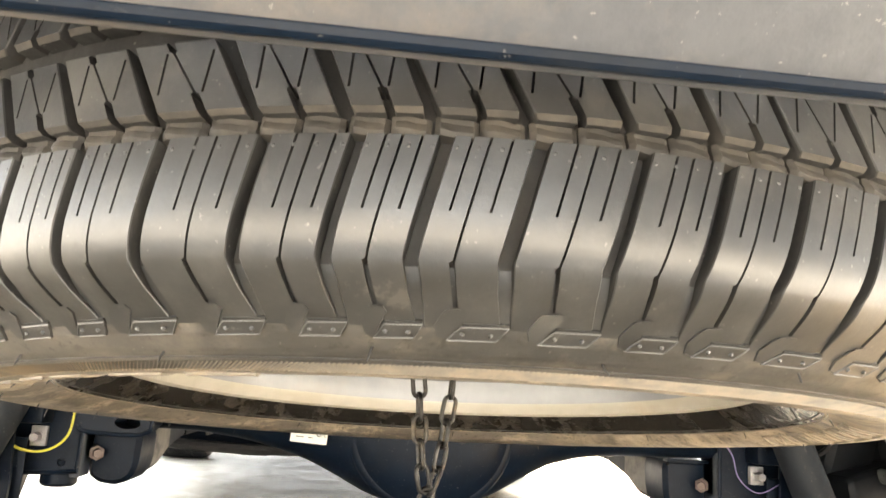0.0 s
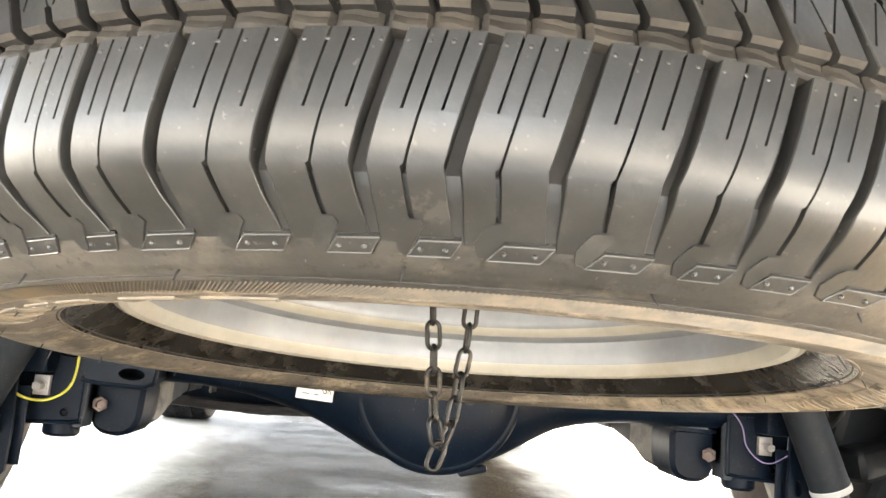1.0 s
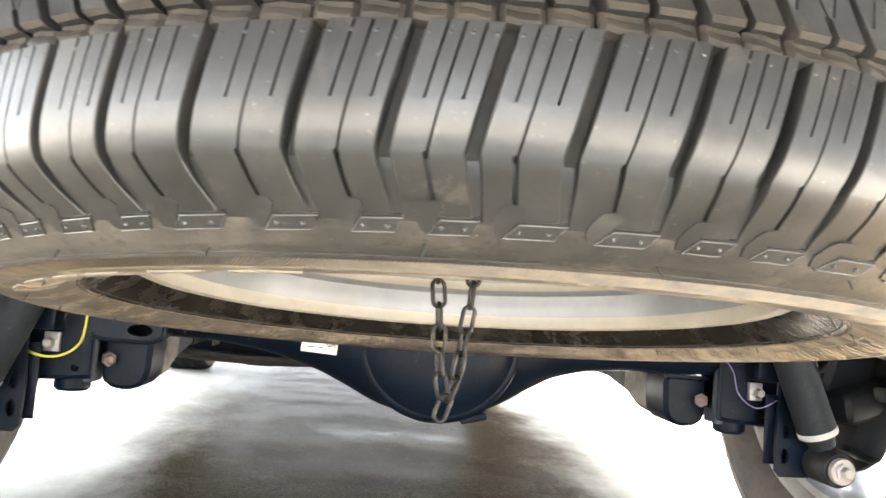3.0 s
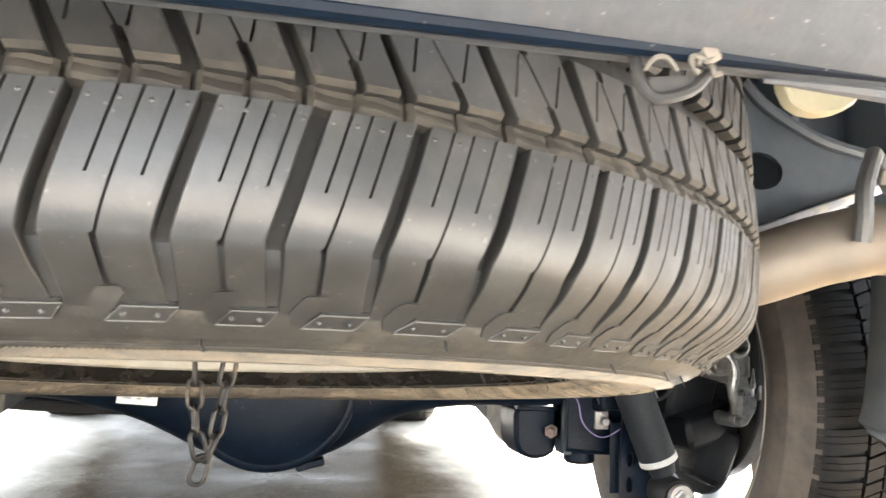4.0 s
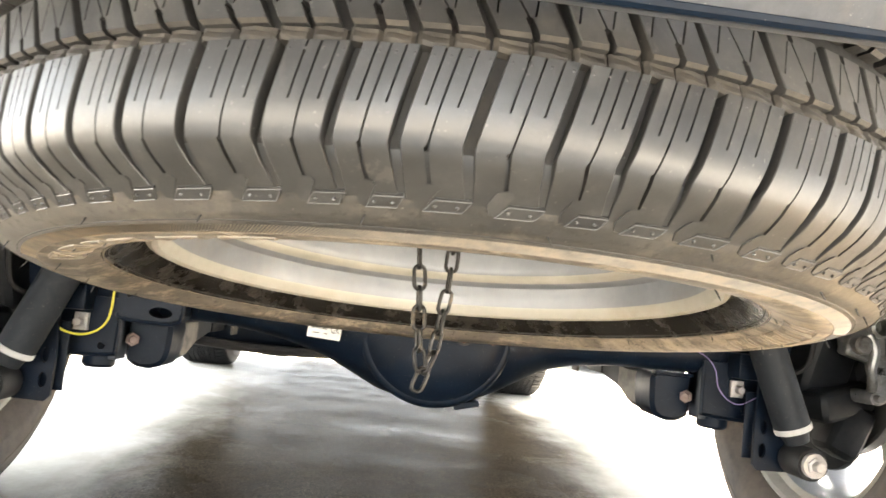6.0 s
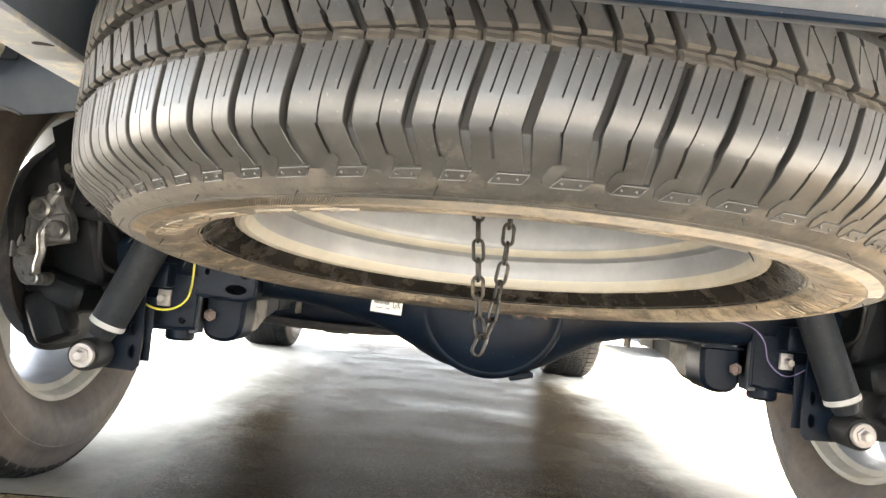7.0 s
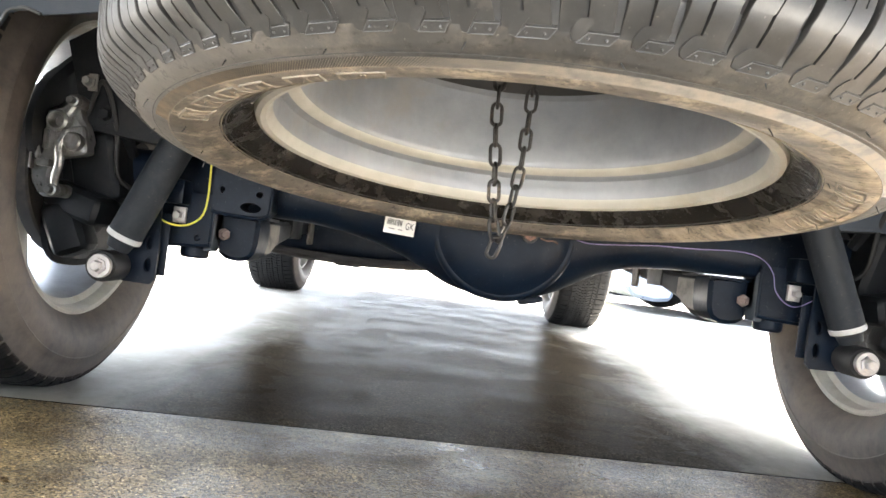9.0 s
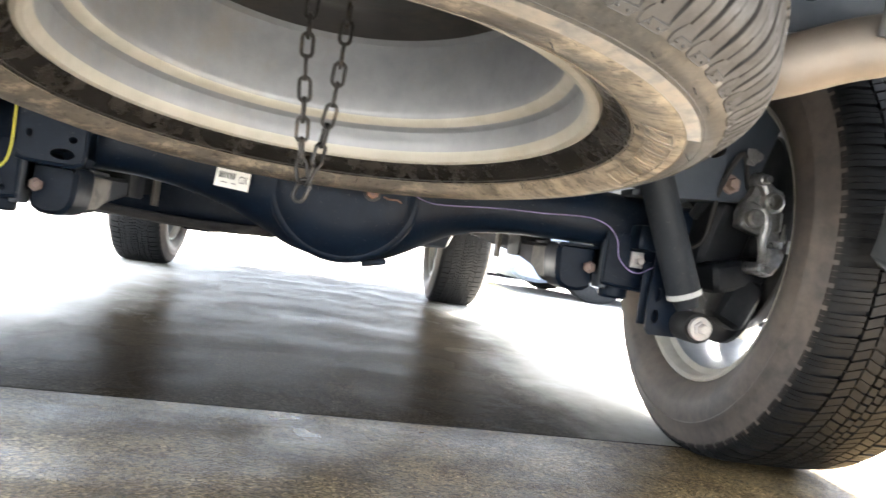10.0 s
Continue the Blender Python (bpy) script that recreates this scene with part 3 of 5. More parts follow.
def shoulder_block(wide, at_sipe):
    """A lower shoulder block, wide degrees across, with two blind sipes and one that runs through."""
    half, thin = 0.385, 0.070
    levels = [-0.0465, -0.0480, -0.054, -0.062, -0.0725, -0.0732, -0.0752, -0.0775, -0.0802, -0.0828, -0.0853, -0.0878, -0.0885, -0.0905, -0.0925, -0.0945, -0.0965, -0.0980, -0.0995, -0.1000, -0.1015, -0.103, -0.1045, -0.106]
    s1, s2, s3 = at_sipe - 0.19 * wide, at_sipe, at_sipe + 0.225 * wide

    def edges(h):
        k = between(SKEW, h)
        slot = thin if h > -0.0879 else 0.15
        c = 0.12 * wide / 5 if h < -0.0879 else 0.0
        g = half - 0.16 * max(0.0, (-0.0965 - h) / 0.0095)
        return [a + k for a in (g, g + 0.05, s1 - thin, s1 + thin, s2 - slot - c, s2 + slot - c, s3 - thin, s3 + thin, wide - g - 0.05, wide - g)]

    def cut(i, h):
        return (i in (2, 6) and h > -0.0728) or (i == 4 and h > -0.0998)

    bm = columns_block(levels, edges, cut, lambda h: between(TOP, h), base_radius)
    for a, h, r in [(u * wide, -0.0505, 0.0009) for u in (0.13, 0.36, 0.60, 0.87)]:
        k = between(SKEW, h)
        b = bmesh.new()
        bmesh.ops.create_cone(b, cap_ends=True, segments=7, radius1=r, radius2=r * 0.5, depth=0.0003)
        d = Vector(on_tyre(a + k, 0, 1.0))
        merge(bm, b, Matrix.Translation(on_tyre(a + k, h, between(TOP, h) + 0.0001)) @ d.to_track_quat("Z", "Y").to_matrix().to_4x4())
    return bm


def centre_block(wide, flip):
    """A block of a centre rib: wide slanting slots at its sides, a notch at foot and head, thin sipes slanting both ways between them."""
    lo, hi = -0.0382, -0.0065
    levels = [lo + (hi - lo) * k for k in (0, 0.05, 0.20, 0.26, 0.28, 0.45, 0.63, 0.81, 0.83, 0.94, 1.0)]

    def edges(h):
        k = (h - lo) / (hi - lo)
        s = -0.42 * wide * k
        w, t = wide, 0.070
        g = 0.46 - (0.08 if 0.05 < k < 0.95 else 0.0)
        notch = 0.25 if k < 0.27 or k > 0.82 else t
        a = 0.14 + 0.48 * min(0.53, max(0.0, k - 0.28))
        b = 0.60 + 0.53 * min(0.53, max(0.0, k - 0.28))
        m = 0.52 - 0.11 * min(0.53, max(0.0, k - 0.28))
        return [g + s, g + 0.05 + s, a * w - t + s, a * w + t + s, m * w - notch + s, m * w + notch + s, b * w - t + s, b * w + t + s, w - g - 0.05 + s, w - g + s]

    def cut(i, h):
        k = (h - lo) / (hi - lo)
        return i == 4 or (i in (2, 6) and 0.27 < k < 0.82)

    bm = columns_block(levels, edges, cut, lambda h: 0.3930 - (0.0022 if h < lo + 0.001 or h > hi - 0.001 else 0), lambda h: 0.3925 - 0.0085)
    for f in bm.faces:  # dust lies on the chamfered feet of the rib
        z = f.calc_center_median().z
        if f.material_index == 0 and (z < lo + 0.0015 or z > hi - 0.0018):
            f.material_index = 2
    if flip:
        bm.transform(Matrix.Translation((0, 0, 2 * MID)) @ Matrix.Diagonal((1, 1, -1, 1)))
    return bm


def tie_bar(wide):
    """The dusty rope-like ridge in the floor of the round groove: two rounded bars to a pitch, the second one bent up at its end."""
    bm = bmesh.new()
    for u0, u1, lift0 in ((0.03, 0.505, 0.0052), (0.515, 0.99, 0.0058)):
        n, rows = 8, []
        for i in range(n + 1):
            u = i / n
            lift = lift0 * min(1.0, 5 * u + 0.6, 5 * (1 - u) + 0.6) + 0.0005 * math.sin(9 * u + 20 * u0)
            mid = -0.0428 + 0.0007 * math.cos(math.pi * u)
            a = wide * (u0 + (u1 - u0) * u)
            rows.append([bm.verts.new(on_tyre(a, mid + dh, 0.3838 + lift * q)) for dh, q in ((0.0052, 0.0), (0.0046, 0.72), (0.0026, 0.70), (0.0010, 0.92), (-0.0008, 1.0), (-0.0026, 0.80), (-0.0036, 0.0))])
        for p, q in zip(rows, rows[1:]):
            for k in range(6):
                bm.faces.new((p[k], p[k + 1], q[k + 1], q[k]))
        bm.faces.new(rows[0])
        bm.faces.new(rows[-1][::-1])
    return bm


def tread_angles():
    """The angles of the through-sipes round the tyre: three sizes of pitch in a fixed order that shuns a hum."""
    known = [-48.20, -43.80, -39.40, -34.82, -29.50, -25.20, -19.10, -13.87, -9.46, -5.13, 0.20, 5.42, 9.88, 15.15, 21.38, 26.52, 30.90, 35.80, 39.80]
    rng = random.Random(5)
    steps = [rng.choice((4.35, 5.2, 5.2, 6.0)) for _ in range(54)]
    k = (360 - (known[-1] - known[0])) / sum(steps)
    out = known[:]
    for s in steps[:-1]:
        out.append(out[-1] + s * k)
    return out


def buttress_lug(p):
    """A stepped tab at the sipe's foot and a raised lozenge with two studs, for a pitch of p degrees."""
    bm = bmesh.new()

    def face(h):
        return between(TOP, h) if h > -0.106 else wall_radius(h)

    def patch(pts, lift):
        up = [bm.verts.new(on_tyre(a, h - lift * 0.6, face(h) + lift)) for a, h in pts]
        down = [bm.verts.new(on_tyre(a, h, face(h) - 0.001)) for a, h in pts]
        bm.faces.new(up)
        for i in range(len(up)):
            j = (i + 1) % len(up)
            bm.faces.new((up[i], down[i], down[j], up[j]))

    tab = [(-0.24, -0.1052), (-0.17, -0.1020), (-0.12, -0.1006), (0.07, -0.1002), (0.11, -0.1018), (0.05, -0.1036), (-0.09, -0.1090), (-0.20, -0.1084)]
    patch([(u * p, h) for u, h in tab], 0.0007)
    loz = [(-0.10, -0.1092), (0.06, -0.1052), (0.57, -0.1050), (0.45, -0.1090)]
    patch([(u * p, h) for u, h in loz], 0.0008)
    rim = [on_tyre(u * p, h - 0.0005, face(h) + 0.0007) for u, h in loz]
    tube(bm, [Vector(a).lerp(Vector(b), k / 4) for a, b in zip(rim, rim[1:] + rim[:1]) for k in range(4)], 0.00035, 5, closed=True)
    first = len(bm.faces)
    # dark bar on the top edge, painting the shade of a slot
    tube(bm, [on_tyre(u * p, h + 0.0007, face(h) + 0.0005) for u, h in (loz[1], loz[2])], 0.0008, 5)
    bm.faces.ensure_lookup_table()
    for f in bm.faces[first:]:
        f.material_index = 1
    for u in (0.07, 0.38):
        b = bmesh.new()
        bmesh.ops.create_uvsphere(b, u_segments=8, v_segments=5, radius=0.0010)
        merge(bm, b, Matrix.Translation(on_tyre(u * p, -0.1078, face(-0.1072) + 0.0008)))
    return bm


WALL = [(0.3590, -0.1060), (0.3545, -0.1095), (0.3520, -0.1104), (0.3490, -0.1126), (0.3430, -0.1146), (0.3405, -0.1152), (0.3385, -0.1164), (0.3300, -0.1182), (0.3270, -0.1185), (0.3250, -0.1194), (0.3150, -0.1190), (0.3050, -0.1172), (0.2960, -0.1140), (0.2940, -0.1125), (0.2850, -0.1088), (0.2820, -0.1074), (0.2800, -0.1058), (0.2760, -0.1040), (0.2690, -0.0990), (0.2630, -0.0945), (0.2590, -0.0905), (0.2572, -0.0860)]


def wall_radius(h):
    return between([(b, a) for a, b in WALL if a > 0.30], h)


spare = thing("spare_wheel", "dusty spare wheel with a chunky tyre slung flat underneath the car", "spare wheel", pose(-0.0137, -0.3667, 0.5, -6.35, -0.45, 0))


def dusty_side(m):
    """Matt dust on both flanks of the tread, out of the way of the wet floor's spray."""
    nt = m.node_tree
    b = nt.nodes["Principled BSDF"]
    col, rough = b.inputs["Base Color"].links[0].from_socket, b.inputs["Roughness"].links[0].from_socket
    tc, sep, g, mul = (nt.nodes.new("ShaderNode" + k) for k in ("TexCoord", "SeparateXYZ", "MapRange", "Math"))
    tc.object = spare
    nt.links.new(tc.outputs["Object"], sep.inputs[0])
    off, flank = nt.nodes.new("ShaderNodeMath"), nt.nodes.new("ShaderNodeMath")
    off.inputs[1].default_value, flank.operation = 0.045, "ABSOLUTE"
    nt.links.new(sep.outputs["X"], off.inputs[0])
    nt.links.new(off.outputs["Value"], flank.inputs[0])
    nt.links.new(flank.outputs["Value"], g.inputs["Value"])
    g.inputs["From Min"].default_value, g.inputs["From Max"].default_value = 0.165, 0.30
    mul.operation = "MULTIPLY"
    nt.links.new(g.outputs["Result"], mul.inputs[0])
    nt.links.new(ramp(nt, speckle(nt, 38, 8, 0.7), [(0.30, (0.45, 0.45, 0.45)), (0.62, (0.95, 0.95, 0.95))]), mul.inputs[1])
    nt.links.new(mixed(nt, mul.outputs["Value"], col, (0.052, 0.047, 0.042)), b.inputs["Base Color"])
    dull = nt.nodes.new("ShaderNodeMapRange")
    nt.links.new(mul.outputs["Value"], dull.inputs["Value"])
    dull.inputs["To Min"].default_value, dull.inputs["To Max"].default_value = b.inputs["Specular IOR Level"].default_value, 0.12
    nt.links.new(dull.outputs["Result"], b.inputs["Specular IOR Level"])
    matt = nt.nodes.new("ShaderNodeMapRange")
    nt.links.new(mul.outputs["Value"], matt.inputs["Value"])
    matt.inputs["To Min"].default_value, matt.inputs["To Max"].default_value = 0.0, 0.42
    add = nt.nodes.new("ShaderNodeMath")
    nt.links.new(rough, add.inputs[0])
    nt.links.new(matt.outputs["Result"], add.inputs[1])
    nt.links.new(add.outputs["Value"], b.inputs["Roughness"])


dusty_side(M["tread"])


def spare_tyre():
    bm = bmesh.new()
    tread = []
    h = -0.106
    while h < 2 * MID + 0.106 + 1e-6:
        tread.append(h)
        h += 0.0035
    low = [(base_radius(x), x) for x in tread]
    up = [(r, 2 * MID - y) for r, y in WALL]
    prof = [(0.246, -0.060), *reversed(WALL), *low[1:-1], *up, (0.246, 2 * MID + 0.060)]
    nb = 1 + sum(1 for r, _ in WALL if r < 0.283)
    nw = len(WALL) - (nb - 1)
    nu = sum(1 for r, _ in WALL if r > 0.329)
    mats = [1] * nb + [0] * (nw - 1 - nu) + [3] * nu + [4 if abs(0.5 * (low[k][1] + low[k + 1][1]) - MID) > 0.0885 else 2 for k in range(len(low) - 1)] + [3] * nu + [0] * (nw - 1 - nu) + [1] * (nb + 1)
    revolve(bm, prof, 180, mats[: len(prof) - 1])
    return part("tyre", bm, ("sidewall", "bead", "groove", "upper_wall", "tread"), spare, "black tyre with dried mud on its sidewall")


tyre = spare_tyre()
SIPES = tread_angles()
_cache = {}


def tread_blocks():
    n = len(SIPES)
    for i, s in enumerate(SIPES):
        before = SIPES[i - 1] - (360 if i == 0 else 0)
        after = SIPES[(i + 1) % n] + (360 if i == n - 1 else 0)
        a, b = before + 0.495 * (s - before), s + 0.495 * (after - s)
        wide, at = round((b - a) * 10) / 10, round((s - a) * 10) / 10
        key = (wide, at)
        if key not in _cache:
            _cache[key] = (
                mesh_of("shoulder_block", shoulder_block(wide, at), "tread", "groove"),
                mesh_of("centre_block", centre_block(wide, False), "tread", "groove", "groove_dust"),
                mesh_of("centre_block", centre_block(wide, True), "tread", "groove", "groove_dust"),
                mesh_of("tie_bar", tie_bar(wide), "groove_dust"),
            )
        low, mid, high, bar = _cache[key]
        part("tie_bar", bar, "groove", tyre, at=pose(0, 0, 0, 0, 0, a + 0.8))
        part("tread_block", low, "tread", tyre, at=pose(0, 0, 0, 0, 0, a))
        part("tread_block", mid, "tread", tyre, at=pose(0, 0, 0, 0, 0, a + 0.8))
        part("tread_block", high, "tread", tyre, at=pose(0, 0, 0, 0, 0, a + 0.4))
        part("tread_block", low, "tread", tyre, at=Matrix.Translation((0, 0, 2 * MID)) @ pose(0, 0, 0, 180, 0, 0) @ pose(0, 0, 0, 0, 0, 180 - a))


tread_blocks()
_lugs = {}
for _i, _s in enumerate(SIPES):
    _p = round(((SIPES[_i + 1] if _i + 1 < len(SIPES) else SIPES[0] + 360) - _s) * 4) / 4
    if _p not in _lugs:
        _lugs[_p] = mesh_of("tread_lug", buttress_lug(_p), "tread", "groove")
    part("tread_lug", _lugs[_p], "tread", tyre, at=pose(0, 0, 0, 0, 0, _s + 0.36))


def spare_rim():
    bm = bmesh.new()
    prof = [(0.2560, -0.076), (0.2570, -0.086), (0.2550, -0.0905), (0.2505, -0.0920), (0.2455, -0.0900), (0.2425, -0.0845), (0.2405, -0.0790), (0.2395, -0.0640), (0.2385, -0.0560), (0.2330, -0.0505), (0.2255, -0.0480), (0.2215, -0.0430), (0.2200, -0.0360), (0.2175, 0.0), (0.2165, 0.030), (0.2140, 0.045), (0.2060, 0.050)]
    revolve(bm, prof, 128, [0] * 6 + [1] * 3 + [0] * 2 + [1] * 5)
    rim = part("rim", bm, ("lip", "alloy"), spare, "cream-dusted silver alloy rim, hollow side down")
    disc = bmesh.new()
    revolve(disc, [(0.2060, 0.050), (0.150, 0.056), (0.110, 0.046), (0.085, 0.040), (0.070, 0.038), (0.066, 0.046), (0.035, 0.046), (0.033, 0.060), (0.0, 0.060)], 64)
    bmesh.ops.remove_doubles(disc, verts=disc.verts, dist=1e-6)
    part("wheel_disc", disc, "dark_metal", rim, "dark back of the wheel disc")


spare_rim()


# ---- chain ----
def link_mesh(length=0.0265, width=0.0142, wire=0.0019):
    bm = bmesh.new()
    r, s = width / 2 - wire, length / 2 - width / 2
    pts = [(r * math.cos(a), 0, s + r * math.sin(a)) for a in (math.pi * k / 8 for k in range(9))]
    pts += [(r * math.cos(a), 0, -s + r * math.sin(a)) for a in (math.pi + math.pi * k / 8 for k in range(9))]
    return mesh_of("link", tube(bm, pts, wire, 8, closed=True), "chain")


def hoist_chain():
    ch = thing("hoist_chain", "dark oily steel link chain looped below the spare wheel", "chain", pose(-0.020, -0.372, 0.314))
    me = link_mesh()
    pitch = 0.0265 - 4 * 0.0019 + 0.0004
    left = [(0.002, 0, 0.012), (-0.004, 0, 0.04), (-0.0085, 0.001, 0.09), (-0.0135, 0.002, 0.15), (-0.015, 0.003, 0.30)]
    right = [(0.003, 0, 0.012), (0.010, 0.002, 0.03), (0.0155, 0.004, 0.07), (0.0195, 0.004, 0.12), (0.023, 0.003, 0.30)]
    part("link", me, "chain", ch, at=pose(0.001, 0, 0.006, 0, 18, 10))
    for way, first in ((left, 20), (right, 100)):
        pts = smooth_path(way, 24)
        gone, last, k = 0.0, pts[0], 0
        for p in pts[1:]:
            gone += (p - last).length
            if gone >= pitch * (k + 0.6):
                d = (p - last).normalized()
                turn = d.to_track_quat("Z", "X").to_matrix().to_4x4()
                part("link", me, "chain", ch, at=Matrix.Translation(p) @ turn @ pose(0, 0, 0, 0, 0, first + 90 * (k % 2) + 6 * math.sin(k * 2.3)))
                k += 1
            last = p


hoist_chain()


# ---- moulding on the spare tyre's sidewall ----
def wall_height(r):
    return between(WALL, r)


def on_wall(deg, r, lift=0.0):
    a = radians(deg)
    h = wall_height(r)
    return (r * math.sin(a), -r * math.cos(a), h - lift)


def serrated_band():
    """A band of fine slanting ribs round part of the sidewall."""
    bm = bmesh.new()
    a = -70.0
    while a < 64:
        quad = [on_wall(a + da, r, lift) for da, r, lift in ((0, 0.3270, -0.0004), (0.10, 0.3270, 0.0009), (0.20, 0.3270, -0.0004), (1.90, 0.3375, -0.0004), (1.80, 0.3375, 0.0009), (1.70, 0.3375, -0.0004))]
        v = [bm.verts.new(p) for p in quad]
        bm.faces.new((v[0], v[1], v[4], v[5]))
        bm.faces.new((v[1], v[2], v[3], v[4]))
        a += 0.36
    return tagged(part("serrated_band", bm, "letter", tyre, "fine ribbed band moulded in the sidewall"), kind="stuff")


def moulded_frame(a0, a1, r0, r1, slant):
    """A raised outline of a slanted block in the sidewall."""
    bm = bmesh.new()
    corners = [(a0, r0), (a1, r0), (a1 + slant, r1), (a0 + slant, r1)]
    pts = []
    for (p, q) in zip(corners, corners[1:] + corners[:1]):
        for k in range(6):
            t = k / 6
            pts.append(on_wall(p[0] + (q[0] - p[0]) * t, p[1] + (q[1] - p[1]) * t, 0.0))
    tube(bm, pts, 0.0012, 6, closed=True)
    for t, lean in ((0.30, 0.9), (0.62, -0.6)):
        a = a0 + (a1 - a0) * t
        tube(bm, [on_wall(a + slant * k + lean * k, r0 + (r1 - r0) * (0.18 + 0.62 * k)) for k in (0, 0.25, 0.5, 0.75, 1)], 0.0009, 6)
    return part("moulded_mark", bm, "letter", tyre, "raised block outline on the sidewall")


serrated_band()
for a0, wide in ((-68.0, 6.4), (-58.2, 6.2), (-49.6, 4.4), (-43.6, 4.4), (-35.4, 5.4), (-27.4, 6.0)):
    moulded_frame(a0, a0 + wide, 0.2940, 0.3185, 2.0)
for k in range(5):
    a0 = 60 + 7.4 * k
    moulded_frame(a0, a0 + 5.6, 0.2940, 0.3165, 1.8)


for r, w, mat in ((0.3268, 0.0012, "letter"), (0.2835, 0.0014, "letter"), (0.2800, 0.0012, "dark_rubber"), (0.3400, 0.0007, "dark_rubber")):
    part("ring_line", tube(bmesh.new(), [on_wall(3 * k, r) for k in range(120)], w * 0.6, 5, closed=True), mat, tyre, "fine raised line round the sidewall")


def vent_hairs():
    rng = random.Random(11)
    shapes = []
    for k in range(4):
        long = 0.004 + 0.0012 * k
        bend = Vector((rng.uniform(-1, 1), rng.uniform(-1, 1), 0)) * 0.001
        shapes.append(mesh_of("vent_hair", tube(bmesh.new(), [Vector((0, 0, -0.001)), Vector((0, 0, long * 0.5)), Vector((0, 0, long)) + bend], [0.0006, 0.0005, 0.0003], 5), "rubber"))
    spots = [(-24.1, 0.3441), (-9.7, 0.3495), (4.6, 0.3458), (18.7, 0.3515)]
    spots += [(a + rng.uniform(-2, 2), rng.choice((0.3455, 0.330, 0.312, 0.287))) for a in range(-180, 180, 9) if not -28 < a < 24]
    for a, r in spots:
        d = Vector((math.sin(radians(a)) * 0.45 + rng.uniform(-0.2, 0.2), -math.cos(radians(a)) * 0.45 + rng.uniform(-0.2, 0.2), -1))
        part("vent_hair", rng.choice(shapes), "rubber", tyre, at=Matrix.Translation(on_wall(a, r)) @ d.to_track_quat("Z", "Y").to_matrix().to_4x4())


vent_hairs()


# ---- the vehicle ----
car = thing("car", "white off-road car on four wheels, seen from underneath its tail", "car")
AX_Y, AX_Z = 0.13, 0.375


def road_wheel(x, y, side, label):
    """A road wheel; side: +1 where its outer face looks to +x. Axle along the wheel's own z."""
    wheel = new("wheel")
    wheel.empty_display_size = 0.1
    wheel.parent = car
    wheel.matrix_basis = Matrix.Translation((x, y, 0.3715)) @ pose(0, 0, 0, 0, 90 * side, 0)
    tagged(wheel, label)
    bm = bmesh.new()
    def worn(r):
        """The tyre squats under the car's weight."""
        return r if r < 0.30 else 0.30 + (r - 0.30) * 0.86

    half = [(0.247, 0.098), (0.252, 0.108), (0.262, 0.118), (0.275, 0.126), (0.284, 0.1295), (0.286, 0.1308), (0.296, 0.1322), (0.310, 0.1328), (0.324, 0.1302), (0.326, 0.1312), (0.334, 0.1285), (0.336, 0.1268), (0.346, 0.1235), (0.360, 0.1180), (0.372, 0.1120)]
    prof = [(0.24, 0.07), *half, (0.3775, 0.1040), (0.380, 0.092), (0.381, 0.062), (0.375, 0.060), (0.375, 0.052), (0.382, 0.050), (0.383, 0.014), (0.377, 0.012), (0.377, 0.004), (0.383, 0.002)]
    full = [(worn(r), -h) for r, h in prof] + [(worn(r), h) for r, h in reversed(prof)]
    revolve(bm, full, 120, [1 if r > 0.359 else 0 for r, _ in full[:-1]])
    lugs = bmesh.new()

    def cleat(a0, a1, hs, rs, skew):
        loop = [[lugs.verts.new(on_tyre(t + skew * (h - hs[0]), h, worn(r))) for h, r in zip(hs, rs)] for t in (a0, a1)]
        low = [[lugs.verts.new(on_tyre(t + skew * (h - hs[0]), h, worn(r) - 0.012)) for h, r in zip(hs, rs)] for t in (a0, a1)]
        for q in range(len(hs) - 1):
            lugs.faces.new((loop[0][q], loop[1][q], loop[1][q + 1], loop[0][q + 1]))
            for c in (0, 1):
                lugs.faces.new((loop[c][q], loop[c][q + 1], low[c][q + 1], low[c][q]))
        for q in (0, -1):
            lugs.faces.new((loop[0][q], loop[1][q], low[1][q], low[0][q]))

    for k in range(74):
        a = 360 / 74 * k
        for sg in (-1, 1):
            for b in (0.35, 1.62, 2.87):
                cleat(a + b, a + b + (1.12 if b < 2.8 else 1.3), [sg * 0.1160, sg * 0.108, sg * 0.092, sg * 0.065], [0.3670, 0.3785, 0.3860, 0.3885], 14 * sg)
            for b in (0.3, 2.6):
                cleat(a + b, a + b + 2.0, [sg * 0.0605, sg * 0.040], [0.3888, 0.3895], 60 * sg)
                cleat(a + b + 1.0, a + b + 3.0, [sg * 0.0370, sg * 0.016], [0.3895, 0.3898], -70 * sg)
            cleat(a + 0.4, a + 2.3, [sg * 0.0125, sg * 0.001], [0.3900, 0.3900], 40)
            cleat(a + 2.8, a + 4.6, [sg * 0.0125, sg * 0.001], [0.3900, 0.3900], 40)
    tread = part("tyre", bm, ("road_tyre", "tyre_tread"), wheel, "dusty black road tyre")
    tagged(part("tread_ring", lugs, "tyre_tread", tread, "black rubber tread lugs"), kind="stuff")
    rim = bmesh.new()
